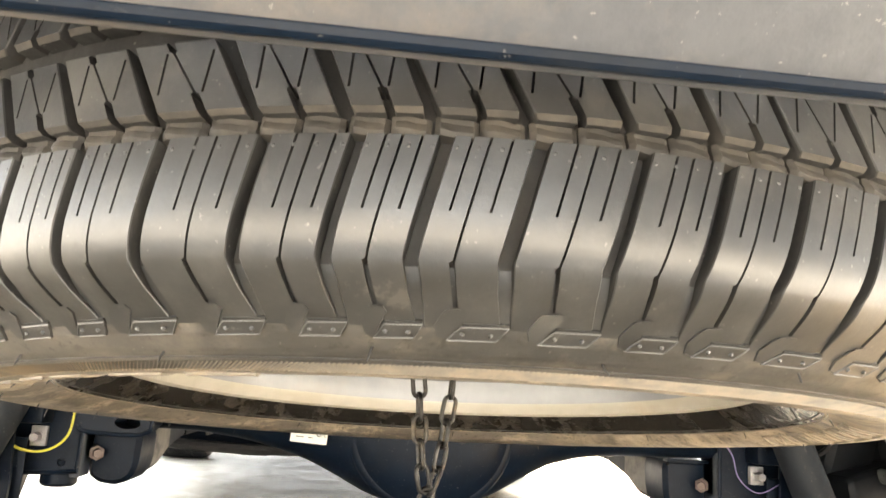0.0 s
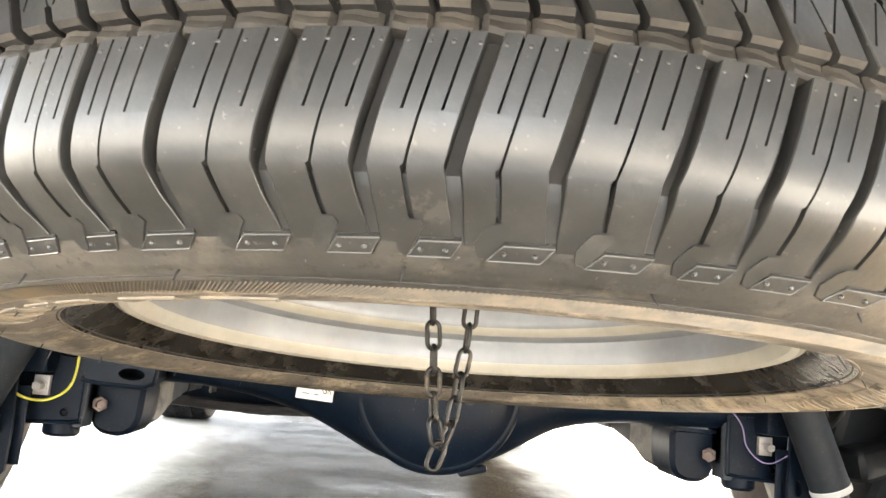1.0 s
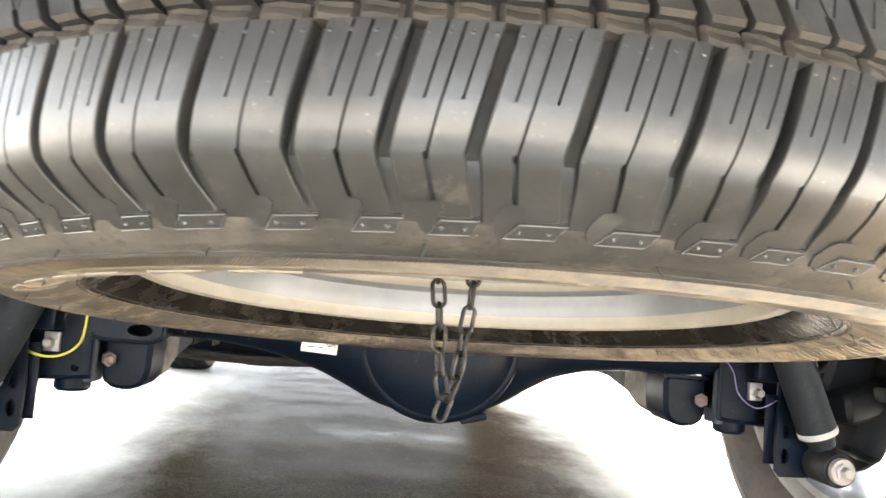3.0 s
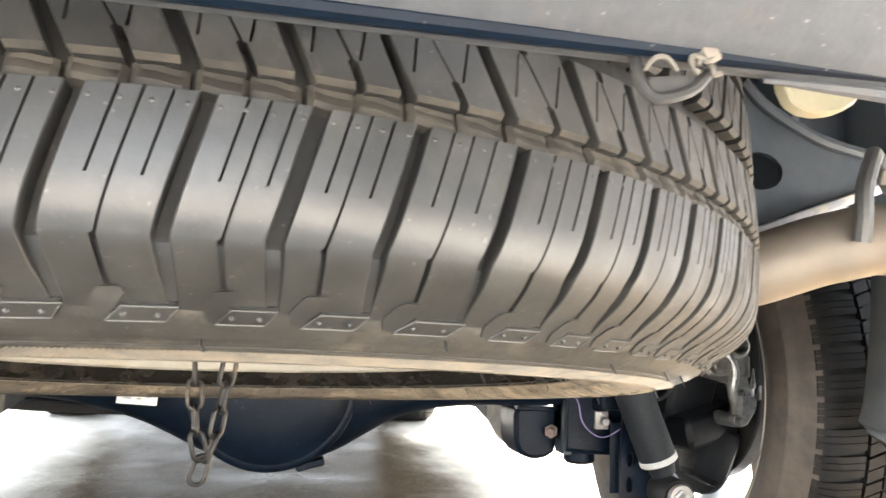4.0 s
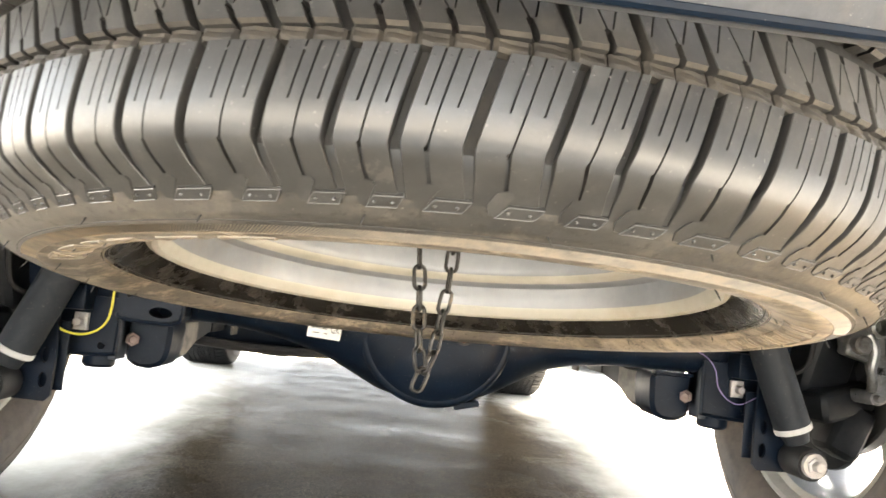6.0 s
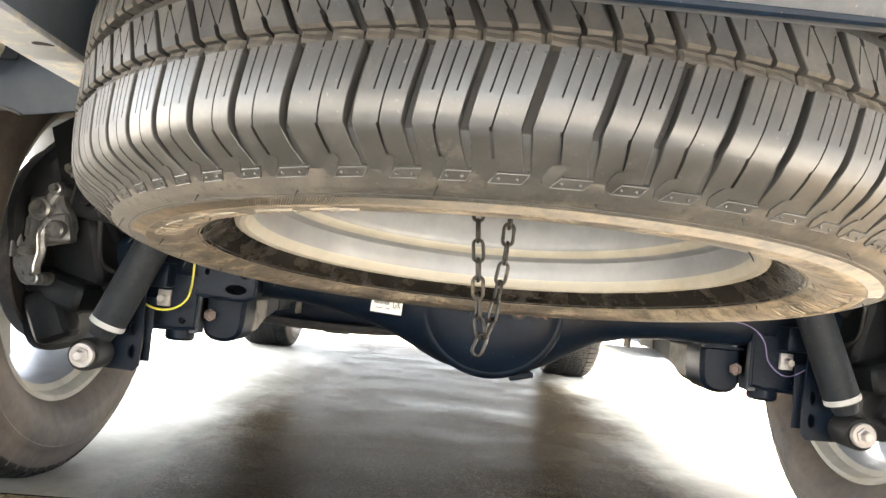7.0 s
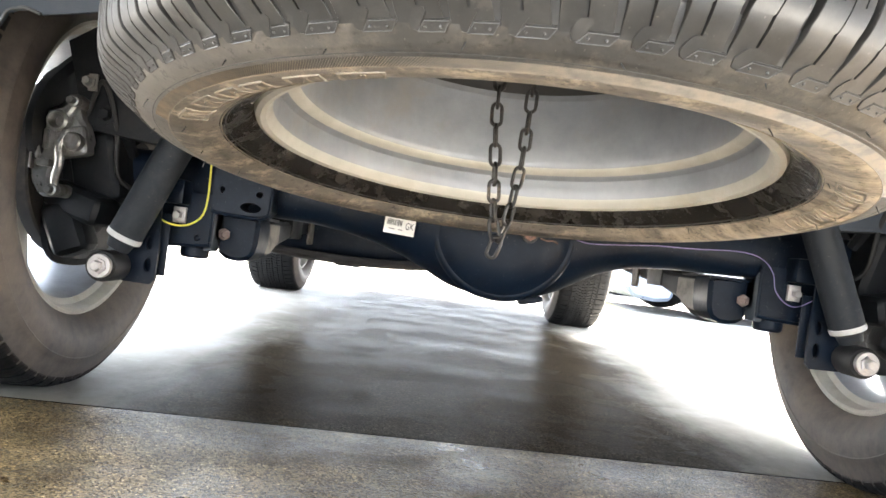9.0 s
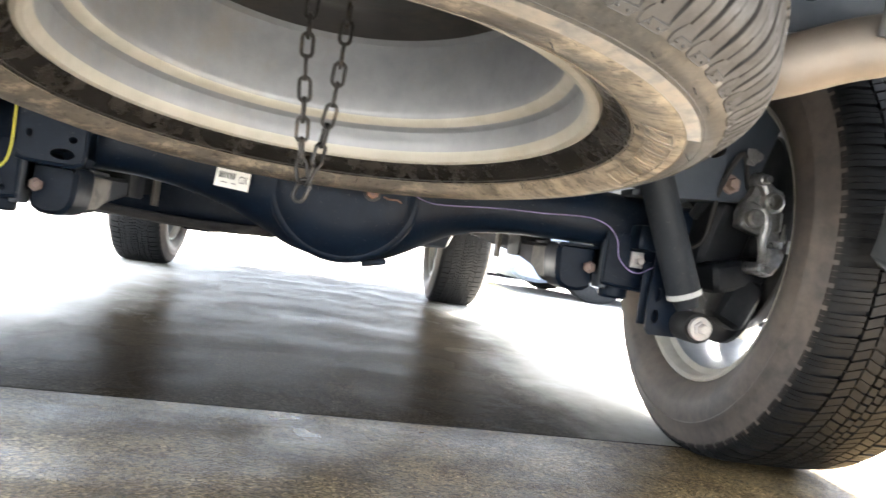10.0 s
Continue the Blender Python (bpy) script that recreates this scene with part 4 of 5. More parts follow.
    revolve(rim, [(0.2495, -0.098), (0.2510, -0.106), (0.2470, -0.109), (0.2420, -0.106), (0.2390, -0.098), (0.2360, -0.086), (0.2260, -0.080), (0.2220, -0.070), (0.2180, -0.040), (0.2140, 0.040), (0.2160, 0.070), (0.2390, 0.086), (0.2420, 0.106), (0.2510, 0.106), (0.2495, 0.098)], 96, [0] * 6 + [1] * 8)
    for k in range(6):
        s = bmesh.new()
        bevelled(s, (0.092, 0.17, 0.024), Matrix.Translation((0, 0.135, 0.055)), 0.006)
        merge(rim, s, pose(0, 0, 0, 0, 0, 60 * k + 17))
    barrel(rim, [(0.0, 0.030), (0.075, 0.030), (0.078, 0.070), (0.0, 0.078)], Matrix.Identity(4), 24)
    rim = part("rim", rim, ("lip", "alloy"), wheel, "silver alloy rim")
    return wheel


W_REAR, WHEEL_Y = 0.788, 0.152
road_wheel(-W_REAR, WHEEL_Y, -1, "rear road wheel with a dusty tyre")
road_wheel(W_REAR - 0.020, WHEEL_Y, 1, "rear road wheel with a dusty tyre")
road_wheel(-0.915, 2.80, -1, "front road wheel on the wet floor")
road_wheel(0.632, 2.80, 1, "front road wheel on the wet floor")


def rear_axle():
    """A banjo axle: rings along x whose half height and half depth swell at the differential."""
    rows = [(-0.66, 0.040, 0.040), (-0.45, 0.046, 0.044), (-0.30, 0.048, 0.046), (-0.24, 0.055, 0.052), (-0.19, 0.066, 0.062), (-0.145, 0.080, 0.074), (-0.10, 0.101, 0.086), (-0.06, 0.122, 0.095), (-0.02, 0.132, 0.098), (0.03, 0.136, 0.099), (0.08, 0.130, 0.097), (0.12, 0.114, 0.090), (0.16, 0.090, 0.078), (0.20, 0.068, 0.062), (0.25, 0.055, 0.052), (0.31, 0.049, 0.047), (0.45, 0.046, 0.044), (0.66, 0.040, 0.040)]
    bm = bmesh.new()
    n, rings = 32, []
    xs = np.linspace(rows[0][0], rows[-1][0], 90)
    for x in xs:
        hz, hy = (float(np.interp(x, [r[0] for r in rows], [r[k] for r in rows])) for k in (1, 2))
        ring = []
        for k in range(n):
            a = 2 * math.pi * k / n
            c, s = math.cos(a), math.sin(a)
            p = 0.75
            ring.append(bm.verts.new((x, AX_Y + hy * math.copysign(abs(c) ** p, c), AX_Z + hz * math.copysign(abs(s) ** p, s))))
        rings.append(ring)
    for a, b in zip(rings, rings[1:]):
        for k in range(n):
            bm.faces.new((a[k], a[(k + 1) % n], b[(k + 1) % n], b[k]))
    for _ in range(2):
        bmesh.ops.smooth_vert(bm, verts=bm.verts, factor=0.4, use_axis_x=False, use_axis_y=True, use_axis_z=True)
    return part("rear_axle", bm, "black_paint", car, "black rear axle housing with a round differential")


axle = rear_axle()


def axle_details():
    at = Matrix.Translation((0.022, 0.040, 0.357)) @ FACE_BACK
    bm = barrel(bmesh.new(), [(0.1180, -0.030), (0.1172, -0.012), (0.1135, -0.0065), (0.1090, -0.0045), (0.1065, -0.0045), (0.098, 0.0025), (0.085, 0.010), (0.060, 0.0145), (0.030, 0.0165), (0.0, 0.017)], at, 64)
    part("diff_cover", bm, "black_paint", axle, "domed black differential cover")
    at = Matrix.Translation((0.061, 0.027, 0.351)) @ FACE_BACK
    bm = barrel(bmesh.new(), [(0.0042, 0.007), (0.0048, 0.0150), (0.0086, 0.0150), (0.0094, 0.0138), (0.0098, 0.005), (0.0098, -0.012)], at, 6)
    plug = part("filler_plug", bm, "plug", axle, "rusty hexagon filler plug")
    part("washer", barrel(bmesh.new(), [(0.0, 0.0052), (0.0125, 0.0052), (0.0130, 0.0040), (0.0130, -0.012)], at, 24), "dark_metal", plug, "dark washer")
    part("core", barrel(bmesh.new(), [(0.0, 0.0085), (0.0047, 0.0085)], at, 12), "rust", plug, "pinkish core of the plug")
    tab = bevelled(bmesh.new(), (0.040, 0.03, 0.010), Matrix.Translation((0.080, 0.08, 0.247)) @ pose(0, 0, 0, 0, -14, 0), 0.004)
    part("bracket", tab, "black_paint", axle)
    tilt = pose(-0.144, 0.0415, 0.3395, 90, 3.5, 4)
    part("sticker", bevelled(bmesh.new(), (0.049, 0.027, 0.0006), tilt, 0.0), "paper", axle, "cream paper sticker with printed code")
    bars = bmesh.new()
    rng = random.Random(3)
    x = -0.020
    while x < 0.004:
        w = rng.choice((0.0006, 0.0010, 0.0014))
        bevelled(bars, (w, 0.009, 0.0004), tilt @ Matrix.Translation((x, 0.0045, 0.0006)), 0.0)
        x += w + rng.choice((0.0006, 0.0010))
    for k, w in enumerate((0.010, 0.006)):
        bevelled(bars, (w, 0.0012, 0.0004), tilt @ Matrix.Translation((-0.012 + 0.014 * k, -0.006, 0.0006)), 0.0)
    bars.normal_update()
    part("print", bars, "ink", axle)
    cu = bpy.data.curves.new("letters", "FONT")
    cu.body, cu.size, cu.extrude, cu.align_x, cu.align_y = "GK", 0.0160, 0.0002, "CENTER", "CENTER"
    tx = new("letters", cu)
    cu.materials.append(M["ink"])
    tx.parent, tx.matrix_basis = axle, tilt @ Matrix.Translation((0.0155, 0.001, 0.0008)) @ Matrix.Diagonal((0.60, 1, 1, 1))


axle_details()


def cable(name, pts, radius, mat, parent, label):
    return part(name, tube(bmesh.new(), smooth_path(pts, 8), radius, 6), mat, parent, label)


cable("cable", [(0.115, 0.022, 0.362), (0.14, 0.032, 0.352), (0.174, 0.046, 0.351), (0.268, 0.064, 0.361), (0.334, 0.068, 0.364), (0.408, 0.069, 0.369), (0.444, 0.068, 0.361), (0.461, 0.062, 0.341), (0.466, 0.056, 0.313), (0.483, 0.052, 0.295), (0.503, 0.05, 0.293), (0.533, 0.042, 0.314)], 0.0009, "purple", car, "thin purple cable along the axle")
cable("cable", [(0.078, 0.026, 0.348), (0.088, 0.022, 0.345), (0.098, 0.024, 0.346), (0.106, 0.028, 0.343)], 0.0012, "plug", axle, "short pink wire by the plug")
cable("cable", [(-0.455, 0.05, 0.40), (-0.455, 0.052, 0.34), (-0.462, 0.050, 0.312), (-0.485, 0.046, 0.297), (-0.515, 0.040, 0.300), (-0.545, 0.036, 0.322)], 0.0018, "yellow", car, "thin yellow cable beside the shock absorber")


def shock(sx):
    """sx: -1 or 1, the side of the car."""
    lower, upper = Vector((0.577 * sx, 0.0, 0.222)), Vector((0.400 * sx, 0.0, 0.640))
    d = (upper - lower).normalized()
    at = Matrix.Translation(lower) @ d.to_track_quat("Z", "Y").to_matrix().to_4x4()
    bm = barrel(bmesh.new(), [(0.0, 0.030), (0.017, 0.030), (0.020, 0.044), (0.0255, 0.048), (0.0262, 0.056), (0.0262, 0.44), (0.0, 0.44)], at, 36)
    sh = part("shock_absorber", bm, "shock_paint", car, "black shock absorber with a white ring")
    part("band", barrel(bmesh.new(), [(0.0258, 0.0475), (0.0268, 0.0485), (0.0270, 0.0550), (0.0262, 0.0562)], at, 36), "white_ring", sh, "white ring at the foot of the damper")
    eye_at = Matrix.Translation(lower) @ FACE_BACK
    part("eye", barrel(bmesh.new(), [(0.012, -0.032), (0.0225, -0.032), (0.0240, -0.028), (0.0240, 0.018), (0.0228, 0.023), (0.020, 0.021), (0.012, 0.021)], eye_at, 32), "rubber", sh, "black rubber-bushed eye")
    bolt = barrel(bmesh.new(), [(0.0, 0.030), (0.0172, 0.030), (0.0180, 0.027), (0.0180, 0.023), (0.0, 0.020)], eye_at, 32)
    barrel(bolt, [(0.0, 0.044), (0.0062, 0.044), (0.0082, 0.0425), (0.0086, 0.034), (0.0122, 0.033), (0.0126, 0.030), (0.0, 0.029)], eye_at @ pose(0, 0, 0, 0, 0, 12), 6)
    part("bolt", bolt, "zinc", sh, "pale plated bolt and washer")


for sx in (-1, 1):
    shock(sx)


def axle_brackets(sx):
    """The plates under the tube's end: shock mount with slots, spring seat and lower link."""
    bm = bmesh.new()
    out = [(0.520, 0.345), (0.518, 0.290), (0.516, 0.262), (0.517, 0.206), (0.524, 0.198), (0.568, 0.199), (0.590, 0.225), (0.572, 0.290), (0.560, 0.345)]
    holes = [(0.530, 0.228, 0.0060, 0.0110), (0.531, 0.263, 0.0060, 0.0110)]
    o = [(x * sx, z) for x, z in out]
    plate_with_holes(bm, o if sx > 0 else o[::-1], [(x * sx, z, a, b) for x, z, a, b in holes], 0.006, Matrix.Translation((0, 0.040, 0)) @ FACE_BACK)
    bevelled(bm, (0.005, 0.050, 0.130), Matrix.Translation((0.575 * sx, 0.064, 0.270)), 0.0015)
    bevelled(bm, (0.075, 0.055, 0.040), Matrix.Translation((0.530 * sx, 0.075, 0.350)), 0.006)
    # added plate behind the slots, blocking light so that they show dark
    bevelled(bm, (0.066, 0.003, 0.100), Matrix.Translation((0.542 * sx, 0.0545, 0.262)), 0.001)
    br = part("shock_bracket", bm, "black_paint", car, "black slotted bracket on the axle end")
    b = barrel(bmesh.new(), [(0.0, 0.014), (0.0060, 0.014), (0.0068, 0.012), (0.0072, 0.003), (0.0092, 0.002), (0.0092, 0.0), (0.0, 0.0)], Matrix.Translation((0.505 * sx, 0.073, 0.312)) @ FACE_BACK, 6)
    bevelled(b, (0.020, 0.008, 0.026), Matrix.Translation((0.505 * sx, 0.078, 0.313)), 0.001)
    part("bolt", b, "zinc", br, "pale plated bolt")
    bm = bmesh.new()
    out = [(0.452, 0.352), (0.452, 0.276), (0.458, 0.267), (0.530, 0.262), (0.540, 0.270), (0.545, 0.352)]
    o = [(x * sx, z) for x, z in out]
    hole = (0.522, 0.279, 0.0055, 0.0055) if sx > 0 else (-0.474, 0.279, 0.0055, 0.0055)
    plate_with_holes(bm, o if sx > 0 else o[::-1], [hole], 0.005, Matrix.Translation((0, 0.088, 0)) @ FACE_BACK)
    plate(bm, o if sx > 0 else o[::-1], 0.05, Matrix.Translation((0, 0.150, 0)) @ FACE_BACK, 0.004)
    tube(bm, smooth_path([(0.453 * sx, 0.084, 0.350), (0.453 * sx, 0.084, 0.278), (0.460 * sx, 0.084, 0.268), (0.528 * sx, 0.084, 0.2635)], 5), 0.0032, 8)
    barrel(bm, [(0.0, -0.020), (0.020, -0.020), (0.024, -0.014), (0.024, 0.030), (0.0, 0.030)], Matrix.Translation((0.487 * sx, 0.118, 0.2585)) @ Matrix.Diagonal((1, 1, 0.7, 1)), 24)
    seat = part("link_bracket", bm, "black_paint", car, "black pressed link bracket under the axle tube")
    house = bmesh.new()
    out = [(0.456, 0.326), (0.456, 0.262), (0.448, 0.252), (0.430, 0.246), (0.408, 0.247), (0.394, 0.256), (0.388, 0.272), (0.386, 0.318), (0.392, 0.326)]
    o = [(x * sx, z) for x, z in out]
    plate(house, o if sx > 0 else o[::-1], 0.085, Matrix.Translation((0, 0.215, 0)) @ FACE_BACK, 0.007)
    bevelled(house, (0.072, 0.020, 0.005), Matrix.Translation((0.424 * sx, 0.128, 0.324)), 0.0015)
    part("bush_housing", house, "black_paint", seat, "black rounded housing of the link bush")
    rib = bevelled(bmesh.new(), (0.014, 0.040, 0.082), Matrix.Translation((0.459 * sx, 0.112, 0.300)), 0.003)
    part("flange", rib, "dark_under", seat, "dusty edge of the bracket")
    b = barrel(bmesh.new(), [(0.0, 0.016), (0.0060, 0.016), (0.0068, 0.014), (0.0072, 0.008), (0.0105, 0.007), (0.0105, -0.006), (0.0, -0.006)], Matrix.Translation((0.444 * sx, 0.124, 0.290)) @ FACE_BACK @ pose(0, 0, 0, 0, -28 * sx, 0), 6)
    part("bolt", b, "rust", seat, "dull pinkish pivot bolt")
    arm = bmesh.new()
    out = [(0.17, 0.258), (0.20, 0.252), (0.28, 0.256), (0.34, 0.276), (0.46, 0.293), (0.62, 0.305), (1.10, 0.336), (1.10, 0.380), (0.62, 0.338), (0.40, 0.324), (0.20, 0.322), (0.17, 0.318)]
    plate(arm, out, 0.062, Matrix.Translation((0.430 * sx - 0.031, 0, 0)) @ pose(0, 0, 0, 90, 0, 90), 0.006)
    bevelled(arm, (0.074, 0.10, 0.005), Matrix.Translation((0.430 * sx, 0.255, 0.325)), 0.001)
    link = part("lower_link", arm, "shock_paint", car, "dark boxed lower suspension link with dusty plates")
    skin = plate(bmesh.new(), [(0.205, 0.258), (0.275, 0.262), (0.335, 0.282), (0.335, 0.318), (0.205, 0.318)], 0.066, Matrix.Translation((0.430 * sx - 0.033, 0, 0)) @ pose(0, 0, 0, 90, 0, 90), 0.002)
    part("link_plate", skin, "dusty_link", link, "pale dusty plate on the link")
    box = bevelled(bmesh.new(), (0.070, 0.11, 0.062), Matrix.Translation((0.430 * sx, 0.50, 0.324)), 0.006)
    part("link_box", box, "brake_black", link, "black box on the link")
    ear = bevelled(bmesh.new(), (0.006, 0.05, 0.070), Matrix.Translation((0.388 * sx, 0.62, 0.318)), 0.002)
    part("link_ear", ear, "dusty_link", link, "pale bracket ear at the link")
    if sx < 0:
        out = [(-0.352, 0.398), (-0.352, 0.336), (-0.360, 0.326), (-0.374, 0.322), (-0.438, 0.324), (-0.446, 0.331), (-0.447, 0.398)]
        pad = plate_with_holes(bmesh.new(), out[::-1], [(-0.384, 0.338, 0.017, 0.008), (-0.432, 0.362, 0.004, 0.006), (-0.372, 0.360, 0.006, 0.005)], 0.05, Matrix.Translation((0, 0.098, 0)) @ FACE_BACK)
        tube(pad, smooth_path([(-0.353, 0.049, 0.396), (-0.353, 0.049, 0.336), (-0.361, 0.049, 0.326), (-0.376, 0.049, 0.3225), (-0.438, 0.049, 0.3245), (-0.446, 0.049, 0.332)], 4), 0.003, 8)
        part("spring_seat", pad, "black_paint", car, "black pressed spring seat with oval holes")
    spr = bmesh.new()
    pts = [(0.40 * sx + 0.055 * math.cos(a), 0.15 + 0.055 * math.sin(a), 0.41 + 0.20 * a / (2 * math.pi * 5)) for a in (2 * math.pi * k / 16 for k in range(81))]
    tube(spr, pts, 0.0075, 8)
    part("coil_spring", spr, "black_paint", car, "black coil spring")
    gus = bmesh.new()
    out = [(0.455, 0.425), (0.480, 0.418), (0.640, 0.434), (0.662, 0.470), (0.690, 0.560), (0.600, 0.620), (0.430, 0.600)]
    o = [(x * sx, z) for x, z in out]
    plate_with_holes(gus, o if sx > 0 else o[::-1], [(0.578 * sx, 0.505, 0.024, 0.016)], 0.010, Matrix.Translation((0, 0.030, 0)) @ FACE_BACK)
    bevelled(gus, (0.19, 0.05, 0.010), Matrix.Translation((0.552 * sx, 0.045, 0.424)) @ pose(0, 0, 0, 0, -5 * sx, 0), 0.003)
    g = part("shock_tower", gus, "liner" if sx > 0 else "brake_black", car, "dark gusset plate above the shock absorber")
    b = barrel(bmesh.new(), [(0.0, 0.018), (0.0085, 0.018), (0.0095, 0.016), (0.0100, 0.006), (0.0160, 0.005), (0.0160, 0.0), (0.0, 0.0)], Matrix.Translation((0.615 * sx, 0.020, 0.452)) @ FACE_BACK, 6)
    part("bolt", b, "rust" if sx > 0 else "brake_black", g, "rust-tinged bolt" if sx > 0 else "dark bolt")


for sx in (-1, 1):
    axle_brackets(sx)


def brake(sx):
    """A caliper with a round bore and two slide pins, a dust shield and a hub, all about the wheel's axis."""
    cal = bmesh.new()

    def back(x, z, y=-0.01):
        return Matrix.Translation((x * sx, y, z)) @ FACE_BACK

    out = [(0.646, 0.474), (0.660, 0.478), (0.676, 0.458), (0.706, 0.447), (0.716, 0.400), (0.712, 0.340), (0.694, 0.314), (0.676, 0.316), (0.680, 0.350), (0.672, 0.380), (0.640, 0.384), (0.626, 0.402), (0.634, 0.428), (0.648, 0.444)]
    o = [(x * sx, z) for x, z in out]
    plate(cal, o if sx > 0 else o[::-1], 0.030, Matrix.Translation((0, 0.025, 0)) @ FACE_BACK, 0.006)
    bevelled(cal, (0.046, 0.030, 0.046), Matrix.Translation((0.652 * sx, 0.004, 0.403)) @ pose(0, 0, 0, 0, 14 * sx, 0), 0.009, 3)
    barrel(cal, [(0.0, 0.016), (0.011, 0.016), (0.014, 0.013), (0.015, 0.0)], back(0.645, 0.402, -0.008), 20)
    barrel(cal, [(0.0, -0.008), (0.0085, -0.008), (0.0095, 0.012), (0.0125, 0.016), (0.0165, 0.013), (0.0175, 0.0), (0.0175, -0.03)], back(0.672, 0.431, -0.006), 24)
    tube(cal, smooth_path([(0.652 * sx, -0.006, 0.463), (0.660 * sx, -0.010, 0.447), (0.668 * sx, -0.008, 0.431)], 5), 0.0085, 10)
    n = 16
    tube(cal, smooth_path([(0.656 * sx, -0.014, 0.418), (0.664 * sx, -0.018, 0.395), (0.662 * sx, -0.016, 0.368), (0.668 * sx, -0.012, 0.345), (0.669 * sx, -0.006, 0.326)], 4), [0.0075 - 0.002 * k / n for k in range(n + 1)], 10)
    for k in range(3):
        bevelled(cal, (0.005, 0.012, 0.030), Matrix.Translation(((0.690 + 0.009 * k) * sx, -0.008, 0.402 - 0.016 * k)), 0.002)
    bevelled(cal, (0.020, 0.016, 0.012), Matrix.Translation((0.688 * sx, -0.008, 0.366)), 0.003)
    cal = part("brake_caliper", cal, "cast", car, "silver cast brake caliper")
    for x, z in ((0.652, 0.463), (0.669, 0.326)):
        pin = barrel(bmesh.new(), [(0.0, 0.022), (0.0050, 0.022), (0.0060, 0.019), (0.0062, 0.012), (0.0088, 0.011), (0.0092, 0.0), (0.0100, -0.001), (0.0105, -0.04), (0.0, -0.04)], back(x, z, -0.008), 16)
        part("slide_pin", pin, "cast", cal, "silver slide pin bolt")
    tab = bevelled(bmesh.new(), (0.014, 0.004, 0.026), Matrix.Translation((0.634 * sx, 0.0, 0.497)), 0.001)
    barrel(tab, [(0.0, 0.014), (0.0060, 0.014), (0.0070, 0.012), (0.0074, 0.004), (0.0105, 0.003), (0.0105, 0.0), (0.0, 0.0)], back(0.639, 0.497, -0.002), 6)
    part("bolt", tab, "pale_steel", car, "pale plated bolt on a hose tab")
    turn = Matrix.Translation((0.700 * sx, WHEEL_Y, 0.383)) @ pose(0, 0, 0, 0, 90 * sx, 0)
    sh = bmesh.new()
    b = bmesh.new()
    n = 56
    rim_at = [0.186 + 0.006 * math.sin(5 * a) - 0.058 * math.exp(-(((a * sx - 0.5 + math.pi) % (2 * math.pi) - math.pi) / 0.45) ** 2) for a in (2 * math.pi * k / n for k in range(n))]
    rings = [[b.verts.new((r * f * math.sin(2 * math.pi * k / n), -r * f * math.cos(2 * math.pi * k / n), h)) for k, r in enumerate(rim_at)] for f, h in ((0.30, -0.016), (0.62, -0.014), (0.70, -0.004), (0.93, -0.006), (1.0, 0.002), (1.0, 0.012))]
    for p, q in zip(rings, rings[1:]):
        for k in range(n):
            b.faces.new((p[k], p[(k + 1) % n], q[(k + 1) % n], q[k]))
    b.faces.new(rings[0])
    merge(sh, b, turn)
    part("brake_shield", sh, "brake_black", car, "black pressed brake dust shield")
    disc = barrel(bmesh.new(), [(0.0, 0.014), (0.160, 0.014), (0.163, 0.017), (0.163, 0.036), (0.160, 0.039), (0.0, 0.039)], turn, 48)
    part("brake_disc", disc, "dark_metal", car, "dark iron brake disc")
    hub = part("knuckle", barrel(bmesh.new(), [(0.0, -0.09), (0.046, -0.09), (0.060, -0.055), (0.088, -0.040), (0.094, -0.020), (0.094, 0.0), (0.0, 0.0)], turn, 28), "brake_black", car, "black cast hub carrier")
    for size, place, ang, bev in (((0.085, 0.070, 0.120), (0.640, 0.080, 0.375), (12, 8, 10), 0.022), ((0.110, 0.060, 0.050), (0.655, 0.055, 0.312), (0, -14, 16), 0.018), ((0.060, 0.060, 0.090), (0.672, 0.060, 0.270), (0, 24, 0), 0.020)):
        at = Matrix.Translation((place[0] * sx, place[1], place[2])) @ pose(0, 0, 0, ang[0], ang[1] * sx, ang[2] * sx)
        part("lobe", bevelled(bmesh.new(), size, at, bev, 3), "brake_black", hub)
    part("rod", tube(bmesh.new(), smooth_path([(0.600 * sx, 0.09, 0.400), (0.615 * sx, 0.05, 0.455), (0.650 * sx, 0.04, 0.480)], 5), 0.012, 8), "brake_black", hub)
    hose = tube(bmesh.new(), smooth_path([(0.655 * sx, 0.03, 0.43), (0.62 * sx, 0.0, 0.50), (0.60 * sx, 0.02, 0.44), (0.60 * sx, 0.05, 0.36), (0.57 * sx, 0.09, 0.34)], 8), 0.0040, 8)
    part("brake_hose", hose, "rubber", car, "black brake hose")


for sx in (-1, 1):
    brake(sx)


def swept(prof, xs, bow):
    """A profile of (y, z) carried across the car and bowed forward towards its sides."""
    bm = bmesh.new()
    rings = []
    for x in xs:
        e = max(0.0, (abs(x) - 0.40) / 0.5)
        rings.append([bm.verts.new((x, y + bow * e * e, z + 0.006 * e)) for y, z in prof])
    for a, b in zip(rings, rings[1:]):
        for k in range(len(prof)):
            bm.faces.new((a[k], a[(k + 1) % len(prof)], b[(k + 1) % len(prof)], b[k]))
    bm.faces.new(rings[0])
    bm.faces.new(rings[-1][::-1])
    return bm


